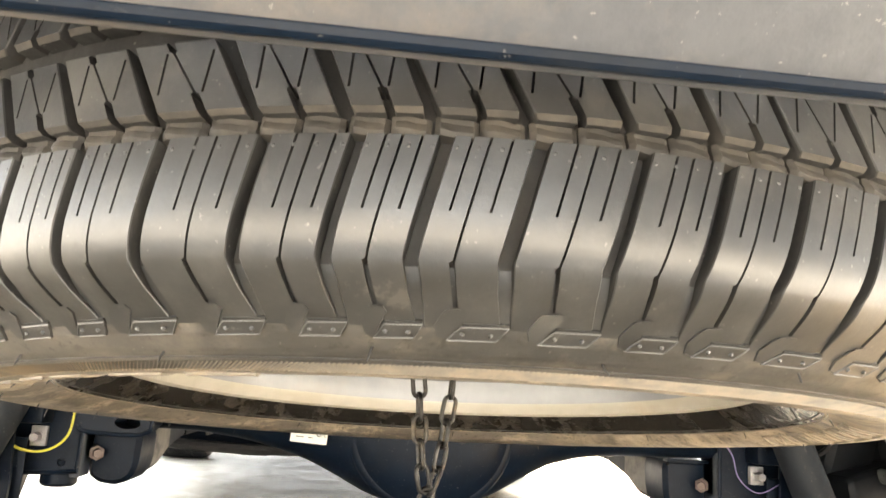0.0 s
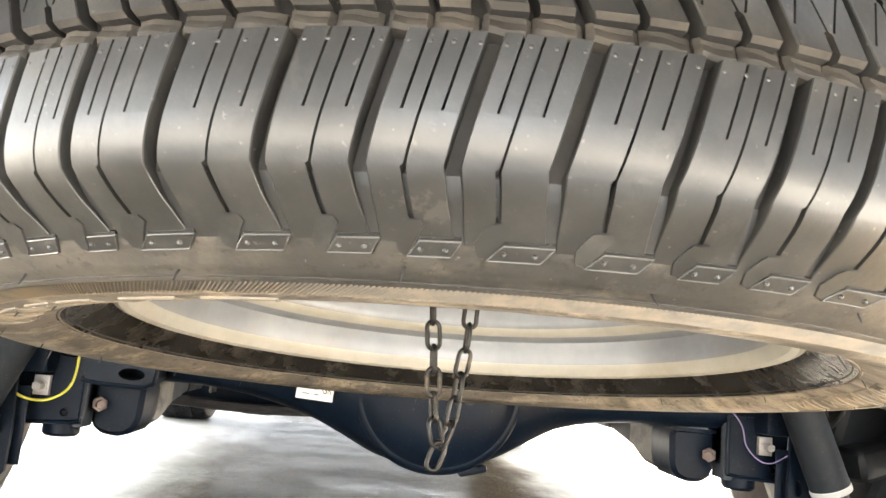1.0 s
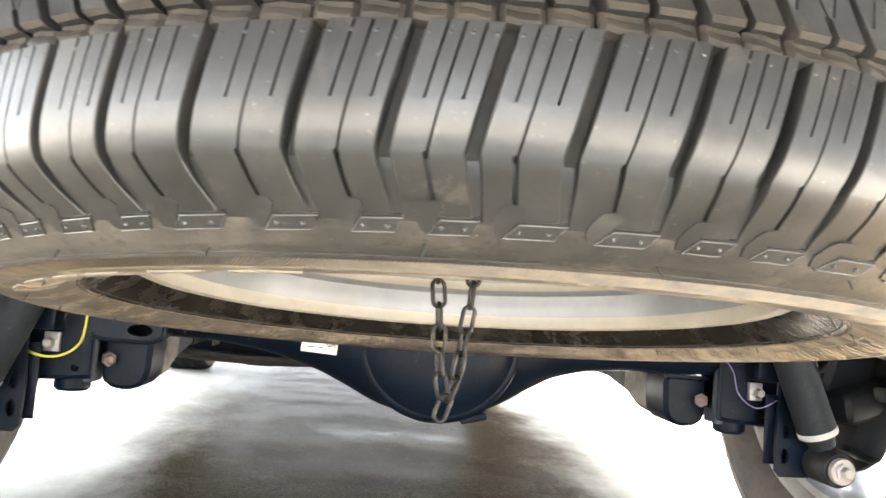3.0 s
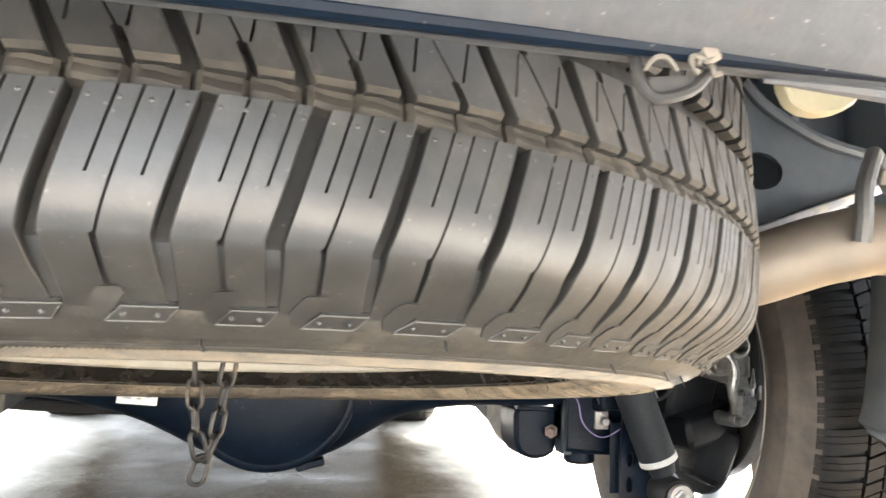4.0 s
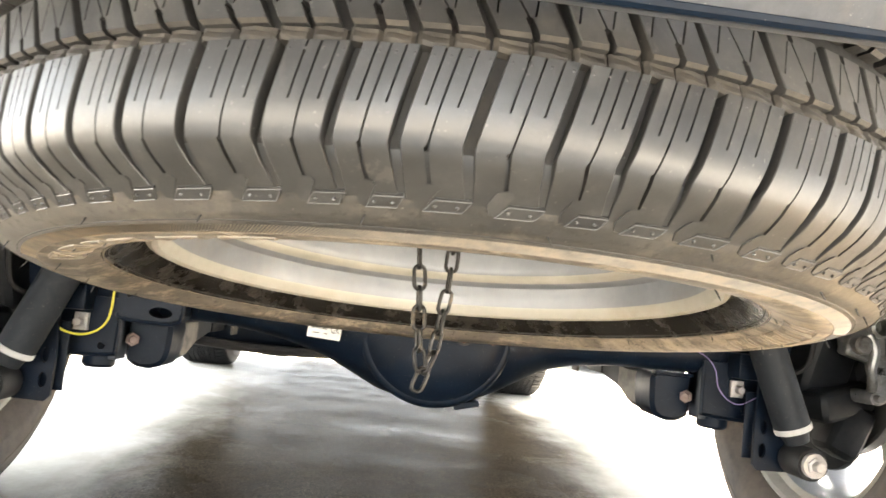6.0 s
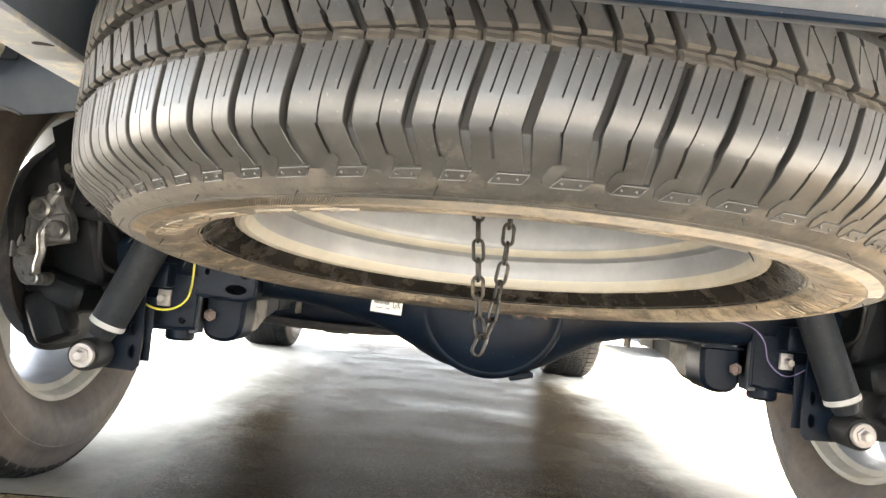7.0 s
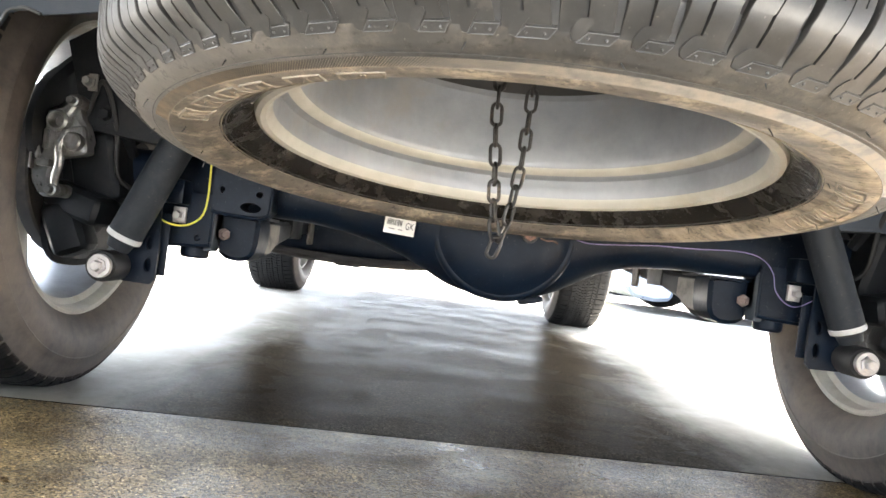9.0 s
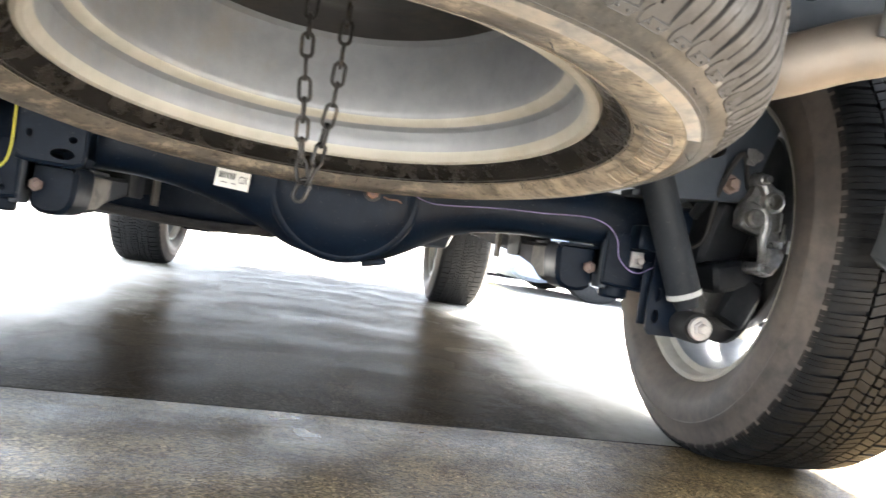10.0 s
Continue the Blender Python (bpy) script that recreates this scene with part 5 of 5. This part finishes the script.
def bumper():
    """A grained valance with a lip behind the spare wheel, and the painted skin above it."""
    xs = np.linspace(-0.90, 0.90, 61)

    def rise(bm):
        """The line between valance and skin falls towards +x."""
        for v in bm.verts:
            if -0.86 < v.co.y < -0.824 and v.co.z > 0.531:
                v.co.z -= 0.075 * (min(0.45, max(-0.2, v.co.x)) - 0.235)
                v.co.y += 0.055 * (min(0.45, max(-0.2, v.co.x)) - 0.235)
        return bm

    low = [(-0.7895, 0.560), (-0.7895, 0.512), (-0.7925, 0.5075), (-0.7985, 0.5060), (-0.8025, 0.5072), (-0.8075, 0.5115), (-0.8200, 0.5260), (-0.8255, 0.5325), (-0.8265, 0.570)]
    val = part("bumper", rise(swept(low, xs, 0.16)), "bumper", car, "grey grained plastic bumper valance")
    high = [(-0.8275, 0.5335), (-0.8450, 0.5420), (-0.9300, 0.5780), (-1.0000, 0.6150), (-1.0250, 0.6500), (-1.0300, 0.74), (-1.0150, 0.82), (-0.985, 0.82), (-0.995, 0.66), (-0.93, 0.60), (-0.8275, 0.562)]
    part("bumper_skin", rise(swept(high, xs, 0.16)), "body", val, "white painted bumper skin")
    dark = bmesh.new()
    tube(dark, [(x, -0.8015 + 0.16 * max(0.0, (abs(x) - 0.40) / 0.5) ** 2, 0.5090 + 0.006 * max(0.0, (abs(x) - 0.40) / 0.5)) for x in np.linspace(-0.88, 0.88, 80)], [float(np.interp(x, [0.0, 0.10, 0.22, 0.9], [0.0036, 0.0034, 0.0020, 0.0018])) for x in np.linspace(-0.88, 0.88, 80)], 10)
    part("bumper_seam", dark, "black_paint", val, "black rubber seam along the bumper edge")
    for name, x0, x1, r, mat, label in (("bumper_lip", 0.17, 0.36, 0.0033, "bumper", "grey rolled edge of the bumper"), ("bumper_lip", 0.36, 0.88, 0.0035, "pipe", "scuffed pale edge of the bumper")):
        edge = bmesh.new()
        tube(edge, [(x, -0.7975 + 0.16 * max(0.0, (abs(x) - 0.40) / 0.5) ** 2, 0.5052 + 0.006 * max(0.0, (abs(x) - 0.40) / 0.5)) for x in np.linspace(x0, x1, 40)], [r * min(1.0, 0.25 + k / 14) if x0 < 0.2 else r for k in range(40)], 8)
        part(name, edge, mat, val, label)


bumper()


def exhaust():
    pts = smooth_path([(0.05, -0.02, 0.53), (0.24, -0.26, 0.505), (0.34, -0.44, 0.478), (0.43, -0.50, 0.505), (0.472, -0.516, 0.512), (0.498, -0.552, 0.489), (0.512, -0.602, 0.462)], 10)
    bm = tube(bmesh.new(), pts, 0.0265, 28, caps=False)
    d = (pts[-1] - pts[-2]).normalized()
    barrel(bm, [(0.0245, -0.001), (0.0258, 0.0015), (0.0267, -0.001)], Matrix.Translation(pts[-1]) @ d.to_track_quat("Z", "Y").to_matrix().to_4x4(), 28)
    pipe = part("exhaust_pipe", bm, "pipe", car, "tan dusty steel exhaust tail pipe with a bend")
    # inner wall in black, so the pipe's mouth has its dark painted in
    part("bore", tube(bmesh.new(), pts[::-1], 0.0246, 28, caps=False), "rubber", pipe, "bore of the pipe, coloured black as its inner shade")
    hang = tube(bmesh.new(), smooth_path([(0.428, -0.536, 0.506), (0.428, -0.539, 0.522), (0.433, -0.535, 0.545), (0.455, -0.52, 0.575)], 6), 0.0062, 10)
    tube(hang, smooth_path([(0.452, -0.528, 0.560), (0.455, -0.531, 0.545), (0.464, -0.532, 0.541)], 5), 0.0035, 8)
    part("hanger", hang, "pale_steel", car, "bent steel exhaust hanger")


exhaust()


def frame_rail(sx):
    rail = bmesh.new()
    out = [(-0.72, 0.575), (-0.45, 0.548), (-0.15, 0.552), (-0.02, 0.60), (0.08, 0.66), (0.32, 0.66), (0.55, 0.50), (0.9, 0.44), (2.3, 0.44), (2.45, 0.56), (3.3, 0.56), (3.3, 0.70), (-0.72, 0.72)]
    if sx < 0:
        out[:3] = [(-0.72, 0.552), (-0.45, 0.549), (-0.15, 0.549)]
    if sx > 0:
        out = [(-0.450, 0.548)] + out[2:-1] + [(-0.450, 0.72)]
    at = Matrix.Translation(((0.440 if sx > 0 else -0.418), 0, 0)) @ pose(0, 0, 0, 90, 0, 90)
    plate_with_holes(rail, out, [(-0.20, 0.60, 0.016, 0.012)] if sx > 0 else [(-0.400, 0.592, 0.030, 0.020), (-0.20, 0.60, 0.016, 0.012)], 0.006, at)
    plate(rail, out, 0.006, Matrix.Translation(((0.530 if sx > 0 else -0.465), 0, 0)) @ pose(0, 0, 0, 90, 0, 90), 0.0)
    r = part("frame_rail", rail, "under", car, "dark box-section frame rail with oval holes")
    fl = bmesh.new()
    for (y0, z0), (y1, z1) in zip(out[:8], out[1:9]):
        d = math.hypot(y1 - y0, z1 - z0)
        bevelled(fl, (0.096 if sx > 0 else 0.054, d + 0.004, 0.006), Matrix.Translation((0.4865 if sx > 0 else -0.4385, (y0 + y1) / 2, (z0 + z1) / 2 - 0.002)) @ pose(0, 0, 0, math.degrees(math.atan2(z1 - z0, y1 - y0)), 0, 0), 0.001)
    low = part("rail_flange", fl, "dusty_under", r, "dusty scuffed lower face of the rail")
    if sx < 0:
        # no opening here: a black disc paints the hole's inner shade
        slot = barrel(bmesh.new(), [(0.0, 0.0), (0.0095, 0.0), (0.0110, 0.0012), (0.0110, 0.004), (0.0, 0.004)], Matrix.Translation((-0.424, -0.498, 0.5445)) @ Matrix.Diagonal((1, 0.72, 1, 1)), 24)
        part("drain_hole", slot, "rubber", low, "dark disc painting the shade in an oval drain hole")


def rail_end():
    """The pressed end of the rail beside the spare wheel, facing the rear, with a round hole and a rolled dusty foot."""
    bm = bmesh.new()
    out = [(0.374, 0.515), (0.404, 0.522), (0.444, 0.538), (0.510, 0.563), (0.545, 0.580), (0.521, 0.590), (0.461, 0.600), (0.411, 0.622), (0.374, 0.648)]
    plate_with_holes(bm, out, [(0.404, 0.571, 0.021, 0.0155)], 0.005, Matrix.Translation((0, -0.452, 0)) @ FACE_BACK)
    tube(bm, smooth_path([(0.388, -0.460, 0.642), (0.411, -0.460, 0.622), (0.461, -0.459, 0.600), (0.521, -0.458, 0.590)], 6), 0.005, 8)
    end = part("rail_end", bm, "dark_under", car, "grey pressed rail end with a round hole")
    back = bevelled(bmesh.new(), (0.26, 0.006, 0.13), Matrix.Translation((0.43, -0.400, 0.685)), 0.002)
    part("rail_web", back, "dark_under", end, "dark web behind the rail end")
    foot = bmesh.new()
    for (x0, z0), (x1, z1) in zip(out[:4], out[1:5]):
        d = math.hypot(x1 - x0, z1 - z0)
        bevelled(foot, (d + 0.004, 0.062, 0.008), Matrix.Translation(((x0 + x1) / 2, -0.434, (z0 + z1) / 2)) @ pose(0, 0, 0, 0, -math.degrees(math.atan2(z1 - z0, x1 - x0)), 0), 0.003)
    part("rail_foot", foot, "dusty_under", end, "dusty rolled foot of the rail end")


def liner_and_mount():
    """The body mount beside the rail, with its dark bush, and the liner sheet in front of the tyre with a pale rolled lip."""
    pl = bmesh.new()
    out = [(-0.486, -0.455), (-0.513, -0.407), (-0.546, -0.362), (-0.589, -0.309), (-0.631, -0.261), (-0.680, -0.30), (-0.680, -0.50), (-0.600, -0.560), (-0.500, -0.540)]
    plate(pl, out[::-1], 0.007, Matrix.Translation((0, 0, 0.560)), 0.002)
    mount = part("body_mount", pl, "lip", car, "cream dusted body mount plate")
    bush = barrel(bmesh.new(), [(0.0, -0.004), (0.012, -0.004), (0.013, -0.009), (0.021, -0.010), (0.0235, -0.006), (0.0235, 0.0), (0.0, 0.001)], Matrix.Translation((-0.535, -0.425, 0.560)), 28)
    part("bush", bush, "dark_under", mount, "dark blue-grey bush")
    sheet = bmesh.new()
    out = [(-0.468, 0.74), (-0.468, 0.560), (-0.500, 0.537), (-0.535, 0.530), (-0.571, 0.524), (-0.589, 0.528), (-0.601, 0.526), (-0.611, 0.522), (-0.619, 0.506), (-0.640, 0.480), (-0.700, 0.460), (-0.700, 0.74)]
    plate(sheet, out[::-1], 0.005, Matrix.Translation((0, -0.262, 0)) @ FACE_BACK, 0.0)
    liner = part("liner", sheet, "liner", car, "dark blue inner wing liner")
    lip = tube(bmesh.new(), smooth_path([(-0.571, -0.268, 0.524), (-0.589, -0.269, 0.529), (-0.601, -0.269, 0.527), (-0.611, -0.269, 0.522), (-0.619, -0.269, 0.506), (-0.640, -0.268, 0.480)], 5), 0.0020, 8)
    part("liner_lip", lip, "flap", liner, "pale rolled lip of the liner")


def wheel_arch(sx):
    arch = bmesh.new()
    n = 28
    rings = []
    for k in range(n + 1):
        a = radians(24 + 132 * k / n)
        y, z = WHEEL_Y + 0.47 * math.cos(a), 0.40 + 0.46 * math.sin(a)
        rings.append([arch.verts.new((x * sx, y, z)) for x in (0.58, 0.70, 0.92)])
    for a, b in zip(rings, rings[1:]):
        for k in range(2):
            arch.faces.new((a[k], a[k + 1], b[k + 1], b[k]))
    sol = part("wheel_arch", arch, "liner", car, "dark wheel arch liner")
    md = sol.modifiers.new("thick", "SOLIDIFY")
    md.thickness = 0.004
    flap = bmesh.new()
    rows, cols = 14, 16

    def sheet(u, v):
        """The panel's surface: u across from its inner edge, v down."""
        rib = 0.012 * math.exp(-((u - 0.20) / 0.05) ** 2) - 0.010 * math.exp(-((u - 0.52) / 0.10) ** 2)
        foot = -0.022 * max(0.0, (v - 0.90) / 0.10) ** 2
        corner = 0.028 * max(0.0, (0.14 - u) / 0.14) ** 2 * max(0.0, (v - 0.8) / 0.2)
        return ((0.642 + 0.018 * v * (1 - u) + 0.258 * u) * sx, -0.330 + 0.05 * v * v + rib + foot + (0.030 if u == 0 else 0), 0.585 - 0.268 * v + corner + 0.012 * u * v)

    grid = [[flap.verts.new(sheet(c / cols, r / rows)) for c in range(cols + 1)] for r in range(rows + 1)]
    for r in range(rows):
        for c in range(cols):
            flap.faces.new((grid[r][c], grid[r][c + 1], grid[r + 1][c + 1], grid[r + 1][c]))
    f = part("splash_panel", flap, "flap", car, "grey streaked splash panel behind the wheel")
    md = f.modifiers.new("thick", "SOLIDIFY")
    md.thickness = 0.006
    br = bmesh.new()
    o = [(0.700, 0.520), (0.715, 0.505), (0.728, 0.508), (0.733, 0.470), (0.744, 0.440), (0.756, 0.472), (0.764, 0.505), (0.780, 0.512), (0.776, 0.528), (0.740, 0.535)]
    o = [((x - 0.067) * sx, z - 0.028) for x, z in o]
    plate(br, o if sx > 0 else o[::-1], 0.014, Matrix.Translation((0, -0.352, 0)) @ FACE_BACK, 0.003)
    part("panel_clip", br, "dark_metal", f, "dark clip on the splash panel")


def under_body():
    bm = bmesh.new()
    bevelled(bm, (1.66, 4.3, 0.05), Matrix.Translation((0, 1.45, 0.745)), 0.02)
    for k in range(6):
        bevelled(bm, (1.1, 0.05, 0.05), Matrix.Translation((0, -0.55 + 0.42 * k, 0.715)), 0.012)
    part("floor_pan", bm, "under", car, "dark coated underbody")
    for sx in (-1, 1):
        frame_rail(sx)
        wheel_arch(sx)
    rail_end()
    liner_and_mount()
    for sx in (1,):
        quarter = bmesh.new()
        out = [(0.46, 0.60), (0.56, 0.555), (0.90, 0.555), (0.90, 0.80), (0.46, 0.80)]
        o = [(x * sx, z) for x, z in out]
        plate(quarter, o if sx > 0 else o[::-1], 0.008, Matrix.Translation((0, -0.375, 0)) @ FACE_BACK, 0.002)
        bevelled(quarter, (0.40, 0.012, 0.02), Matrix.Translation((0.70 * sx, -0.388, 0.640)), 0.005)
        part("quarter_panel", quarter, "dark_under", car, "dark coated inner quarter panel")
    cross = bmesh.new()
    tube(cross, [(-0.46, -0.62, 0.63), (0, -0.62, 0.65), (0.46, -0.62, 0.63)], 0.035, 14)
    tube(cross, [(-0.46, 0.42, 0.58), (0, 0.42, 0.60), (0.46, 0.42, 0.58)], 0.035, 14)
    part("cross_member", cross, "under", car, "dark tubular cross member")
    tank = bevelled(bmesh.new(), (0.50, 0.95, 0.29), Matrix.Translation((-0.36, 1.15, 0.393)), 0.045, 4)
    bevelled(tank, (0.06, 0.97, 0.012), Matrix.Translation((-0.30, 1.15, 0.247)), 0.004)
    part("fuel_tank", tank, "black_paint", car, "black fuel tank with a strap")
    for k, (y, z) in enumerate(((0.62, 0.262), (0.66, 0.255), (0.71, 0.266))):
        run = tube(bmesh.new(), smooth_path([(-0.66, y, z + 0.02), (-0.45, y, z), (-0.20, y + 0.01, z - 0.002), (0.02, y, z + 0.03), (0.10, y, z + 0.10)], 6), 0.006 if k else 0.011, 8)
        part("pipe_run", run, "dark_metal", car, "dark steel pipe across the underbody")
    muf = barrel(bmesh.new(), [(0.0, -0.40), (0.085, -0.40), (0.098, -0.37), (0.098, 0.37), (0.085, 0.40), (0.0, 0.40)], Matrix.Translation((0.24, 1.35, 0.43)) @ pose(0, 0, 0, 90, 0, 0), 28)
    tube(muf, smooth_path([(0.24, 1.75, 0.43), (0.20, 2.1, 0.42), (0.14, 2.5, 0.44)], 6), 0.03, 14)
    part("muffler", muf, "pipe", car, "dusty steel muffler and pipe")
    tray = bmesh.new()
    out = [(1.40, 0.38), (1.62, 0.285), (2.60, 0.268), (3.30, 0.266), (3.60, 0.30), (3.68, 0.42), (3.60, 0.50), (1.45, 0.50)]
    plate(tray, out, 1.04, Matrix.Translation((-0.62, 0, 0)) @ pose(0, 0, 0, 90, 0, 90), 0.012)
    for k in range(5):
        bevelled(tray, (0.90, 0.03, 0.010), Matrix.Translation((-0.10, 2.2 + 0.25 * k, 0.266)), 0.003)
    part("skid_plate", tray, "black_paint", car, "dark engine skid plate")
    shaft = tube(bmesh.new(), [(0.02, 0.22, 0.38), (0.02, 0.9, 0.42), (0.02, 1.9, 0.45)], 0.035, 16)
    part("drive_shaft", shaft, "dark_metal", car, "dark drive shaft")
    body = bmesh.new()
    out = [(-1.0, 0.86), (-0.97, 0.70), (-0.42, 0.66), (-0.32, 0.72), (-0.16, 0.82), (0.15, 0.87), (0.44, 0.82), (0.58, 0.66), (0.62, 0.46), (2.32, 0.46), (2.36, 0.66), (2.50, 0.80), (2.80, 0.86), (3.10, 0.80), (3.24, 0.66), (3.30, 0.42), (3.72, 0.44), (3.80, 0.85), (3.60, 1.08), (2.45, 1.18), (1.75, 1.76), (0.5, 1.86), (-0.75, 1.82), (-1.00, 1.15)]
    for x in (-0.94, 0.90):
        plate(body, out, 0.04, Matrix.Translation((x, 0, 0)) @ pose(0, 0, 0, 90, 0, 90), 0.008)
    upper = [(y, max(z, 0.78)) for y, z in out if z > 0.74]
    plate(body, upper, 1.80, Matrix.Translation((-0.90, 0, 0)) @ pose(0, 0, 0, 90, 0, 90), 0.02)
    bevelled(body, (1.80, 0.08, 0.42), Matrix.Translation((0, 3.72, 0.63)), 0.03)
    part("body", body, "body", car, "white painted body shell")


under_body()


def bumper_stays():
    pl = bmesh.new()
    out = [(0.280, -0.718), (0.300, -0.744), (0.335, -0.765), (0.47, -0.745), (0.52, -0.68), (0.50, -0.64), (0.415, -0.680), (0.335, -0.706), (0.300, -0.694)]
    plate(pl, out, 0.004, Matrix.Translation((0, 0, 0.505)), 0.001)
    bevelled(pl, (0.05, 0.02, 0.02), Matrix.Translation((0.345, -0.752, 0.515)), 0.006)
    st = part("bumper_stay", pl, "pale_steel", car, "pale flat bumper stay")
    part("grommet", barrel(bmesh.new(), [(0.0, -0.0035), (0.008, -0.0035), (0.0095, -0.0025), (0.014, -0.0015), (0.0145, 0.0), (0.0, 0.001)], Matrix.Translation((0.328, -0.726, 0.505)), 24), "cream", st, "cream plastic grommet")
    pad = bmesh.new()
    out = [(0.264, 0.590), (0.264, 0.553), (0.268, 0.545), (0.275, 0.5415), (0.284, 0.541), (0.294, 0.543), (0.302, 0.548), (0.307, 0.556), (0.308, 0.590)]
    plate(pad, out, 0.010, Matrix.Translation((0, -0.670, 0)) @ FACE_BACK, 0.0015)
    part("bump_stop", pad, "cream", car, "cream foam block behind the bumper")


bumper_stays()


def torn_clip():
    """A torn plastic clip that hangs in a loop from the bumper's lip, with a crumpled clear film on it."""
    rng = random.Random(8)
    bm = tube(bmesh.new(), smooth_path([(0.1300, -0.799, 0.508), (0.1305, -0.802, 0.499), (0.1340, -0.803, 0.4945), (0.1400, -0.803, 0.4955), (0.1460, -0.802, 0.4985), (0.1505, -0.801, 0.5035), (0.1530, -0.799, 0.508)], 6), 0.0017, 8)
    bevelled(bm, (0.013, 0.003, 0.0055), Matrix.Translation((0.1385, -0.8015, 0.4985)) @ pose(0, 0, 0, 6, -9, 4), 0.0012)
    bevelled(bm, (0.006, 0.002, 0.0040), Matrix.Translation((0.1495, -0.8015, 0.5065)) @ pose(0, 0, 0, 8, 24, 5), 0.0006)
    clip = part("torn_clip", bm, "dark_metal", car, "torn crumpled plastic clip on the bumper edge")
    film = tube(bmesh.new(), smooth_path([(0.1305, -0.8045, 0.501), (0.1330, -0.8050, 0.5045), (0.1365, -0.8050, 0.5050), (0.1400, -0.8045, 0.5020)], 5), [0.0004 + 0.0004 * math.sin(math.pi * k / 15) for k in range(16)], 6)
    for k in range(4):
        p = Vector((0.1470 + 0.0017 * k, -0.8035, 0.5060 + rng.uniform(-0.003, 0.002)))
        pts = [p + Vector((rng.uniform(-0.003, 0.003), rng.uniform(-0.001, 0.001), rng.uniform(-0.003, 0.003))) for _ in range(4)]
        tube(film, smooth_path(pts, 5), [0.0004 + 0.0005 * abs(math.sin(0.6 * q + k)) for q in range(16)], 6)
    part("film", film, "dusty_link", clip, "grey crumpled film caught on the clip")
    part("tip", bevelled(bmesh.new(), (0.0045, 0.002, 0.0060), Matrix.Translation((0.1497, -0.8040, 0.5085)) @ pose(0, 0, 0, 0, -25, 0), 0.0008), "pipe", clip, "tan broken tip")


torn_clip()


# ---- beyond the car ----
def floor_mark():
    bm = bmesh.new()
    bevelled(bm, (0.11, 4.6, 0.002), Matrix.Translation((1.49, 4.9, 0.0)) @ pose(0, 0, 0, 0, 0, -2), 0.0)
    me = mesh_of("painted_line", bm, "road_yellow")
    return tagged(new("painted_line", me), "worn yellow line painted on the concrete", "floor marking", kind="structure")


floor_mark()


def light_blockers():
    """An unseen roof behind the car and plain walls on both sides, added to block sky light and reflections."""
    # roof out of view, put up so that the tread mirrors less sky
    roof = bmesh.new()
    bevelled(roof, (19.0, 9.0, 0.12), Matrix.Translation((-2.5, -8.6, 3.00)), 0.02)
    for k in range(6):
        bevelled(roof, (19.0, 0.10, 0.18), Matrix.Translation((-2.5, -12.6 + 1.6 * k, 2.85)), 0.01)
    tagged(new("ceiling", mesh_of("ceiling", roof, "under")), "unseen grey roof on beams, added behind the car to block sky light", "ceiling", kind="structure")
    # both walls are added out of view to dim the tyre's flanks
    wall = bevelled(bmesh.new(), (0.15, 11.0, 2.94), Matrix.Translation((3.2, -7.1, 1.47)), 0.01)
    other = bevelled(bmesh.new(), (0.15, 8.6, 2.94), Matrix.Translation((-4.6, -8.3, 1.47)), 0.01)
    tagged(new("wall_west", mesh_of("wall_west", other, "under")), "unseen plain grey wall, added to block light from the side", "wall", kind="structure")
    tagged(new("wall_east", mesh_of("wall_east", wall, "under")), "unseen plain grey wall, added to block light from the side", "wall", kind="structure")


light_blockers()


def parked_car():
    """A low pale saloon that stands across the way: its nose, sill and wheels show under the axle."""
    pc = thing("parked_car", "pale silver-blue saloon parked on the wet concrete", "car", pose(5.41, 5.78, 0, 0, 0, 90))
    out = [(4.00, 0.34), (3.98, 0.20), (3.90, 0.125), (3.72, 0.105), (3.58, 0.13), (3.56, 0.30), (3.48, 0.52), (3.35, 0.62), (3.20, 0.66), (3.05, 0.62), (2.92, 0.52), (2.84, 0.30), (2.82, 0.16), (1.13, 0.16), (1.11, 0.30), (1.03, 0.52), (0.90, 0.62), (0.75, 0.66), (0.60, 0.62), (0.47, 0.52), (0.39, 0.30), (0.37, 0.18), (0.05, 0.22), (0.0, 0.45), (0.03, 0.85), (0.35, 1.00), (0.95, 1.38), (2.05, 1.40), (2.85, 0.98), (3.75, 0.80), (3.95, 0.60)]
    body = plate(bmesh.new(), out, 1.76, Matrix.Translation((-0.88, 0, 0)) @ pose(0, 0, 0, 90, 0, 90), 0.03)
    part("body", body, "silver_paint", pc, "pale silver-blue body")
    for x in (-0.80, 0.80):
        for y in (0.75, 3.2):
            at = Matrix.Translation((x, y, 0.315)) @ pose(0, 0, 0, 0, 90, 0)
            w = barrel(bmesh.new(), [(0.18, -0.10), (0.28, -0.105), (0.31, -0.09), (0.315, 0.0), (0.31, 0.09), (0.28, 0.105), (0.18, 0.10)], at, 32)
            wh = part("wheel", w, "tyre_tread", pc, "black tyre")
            part("hub_cap", barrel(bmesh.new(), [(0.0, -0.10), (0.18, -0.095), (0.185, 0.0), (0.18, 0.095), (0.0, 0.10)], at, 24), "alloy", wh, "silver hub cap")
    return pc


first_car = tagged(parked_car(), group="parked cars")
copy_thing(first_car, pose(5.56, 9.75, 0, 0, 0, 90))
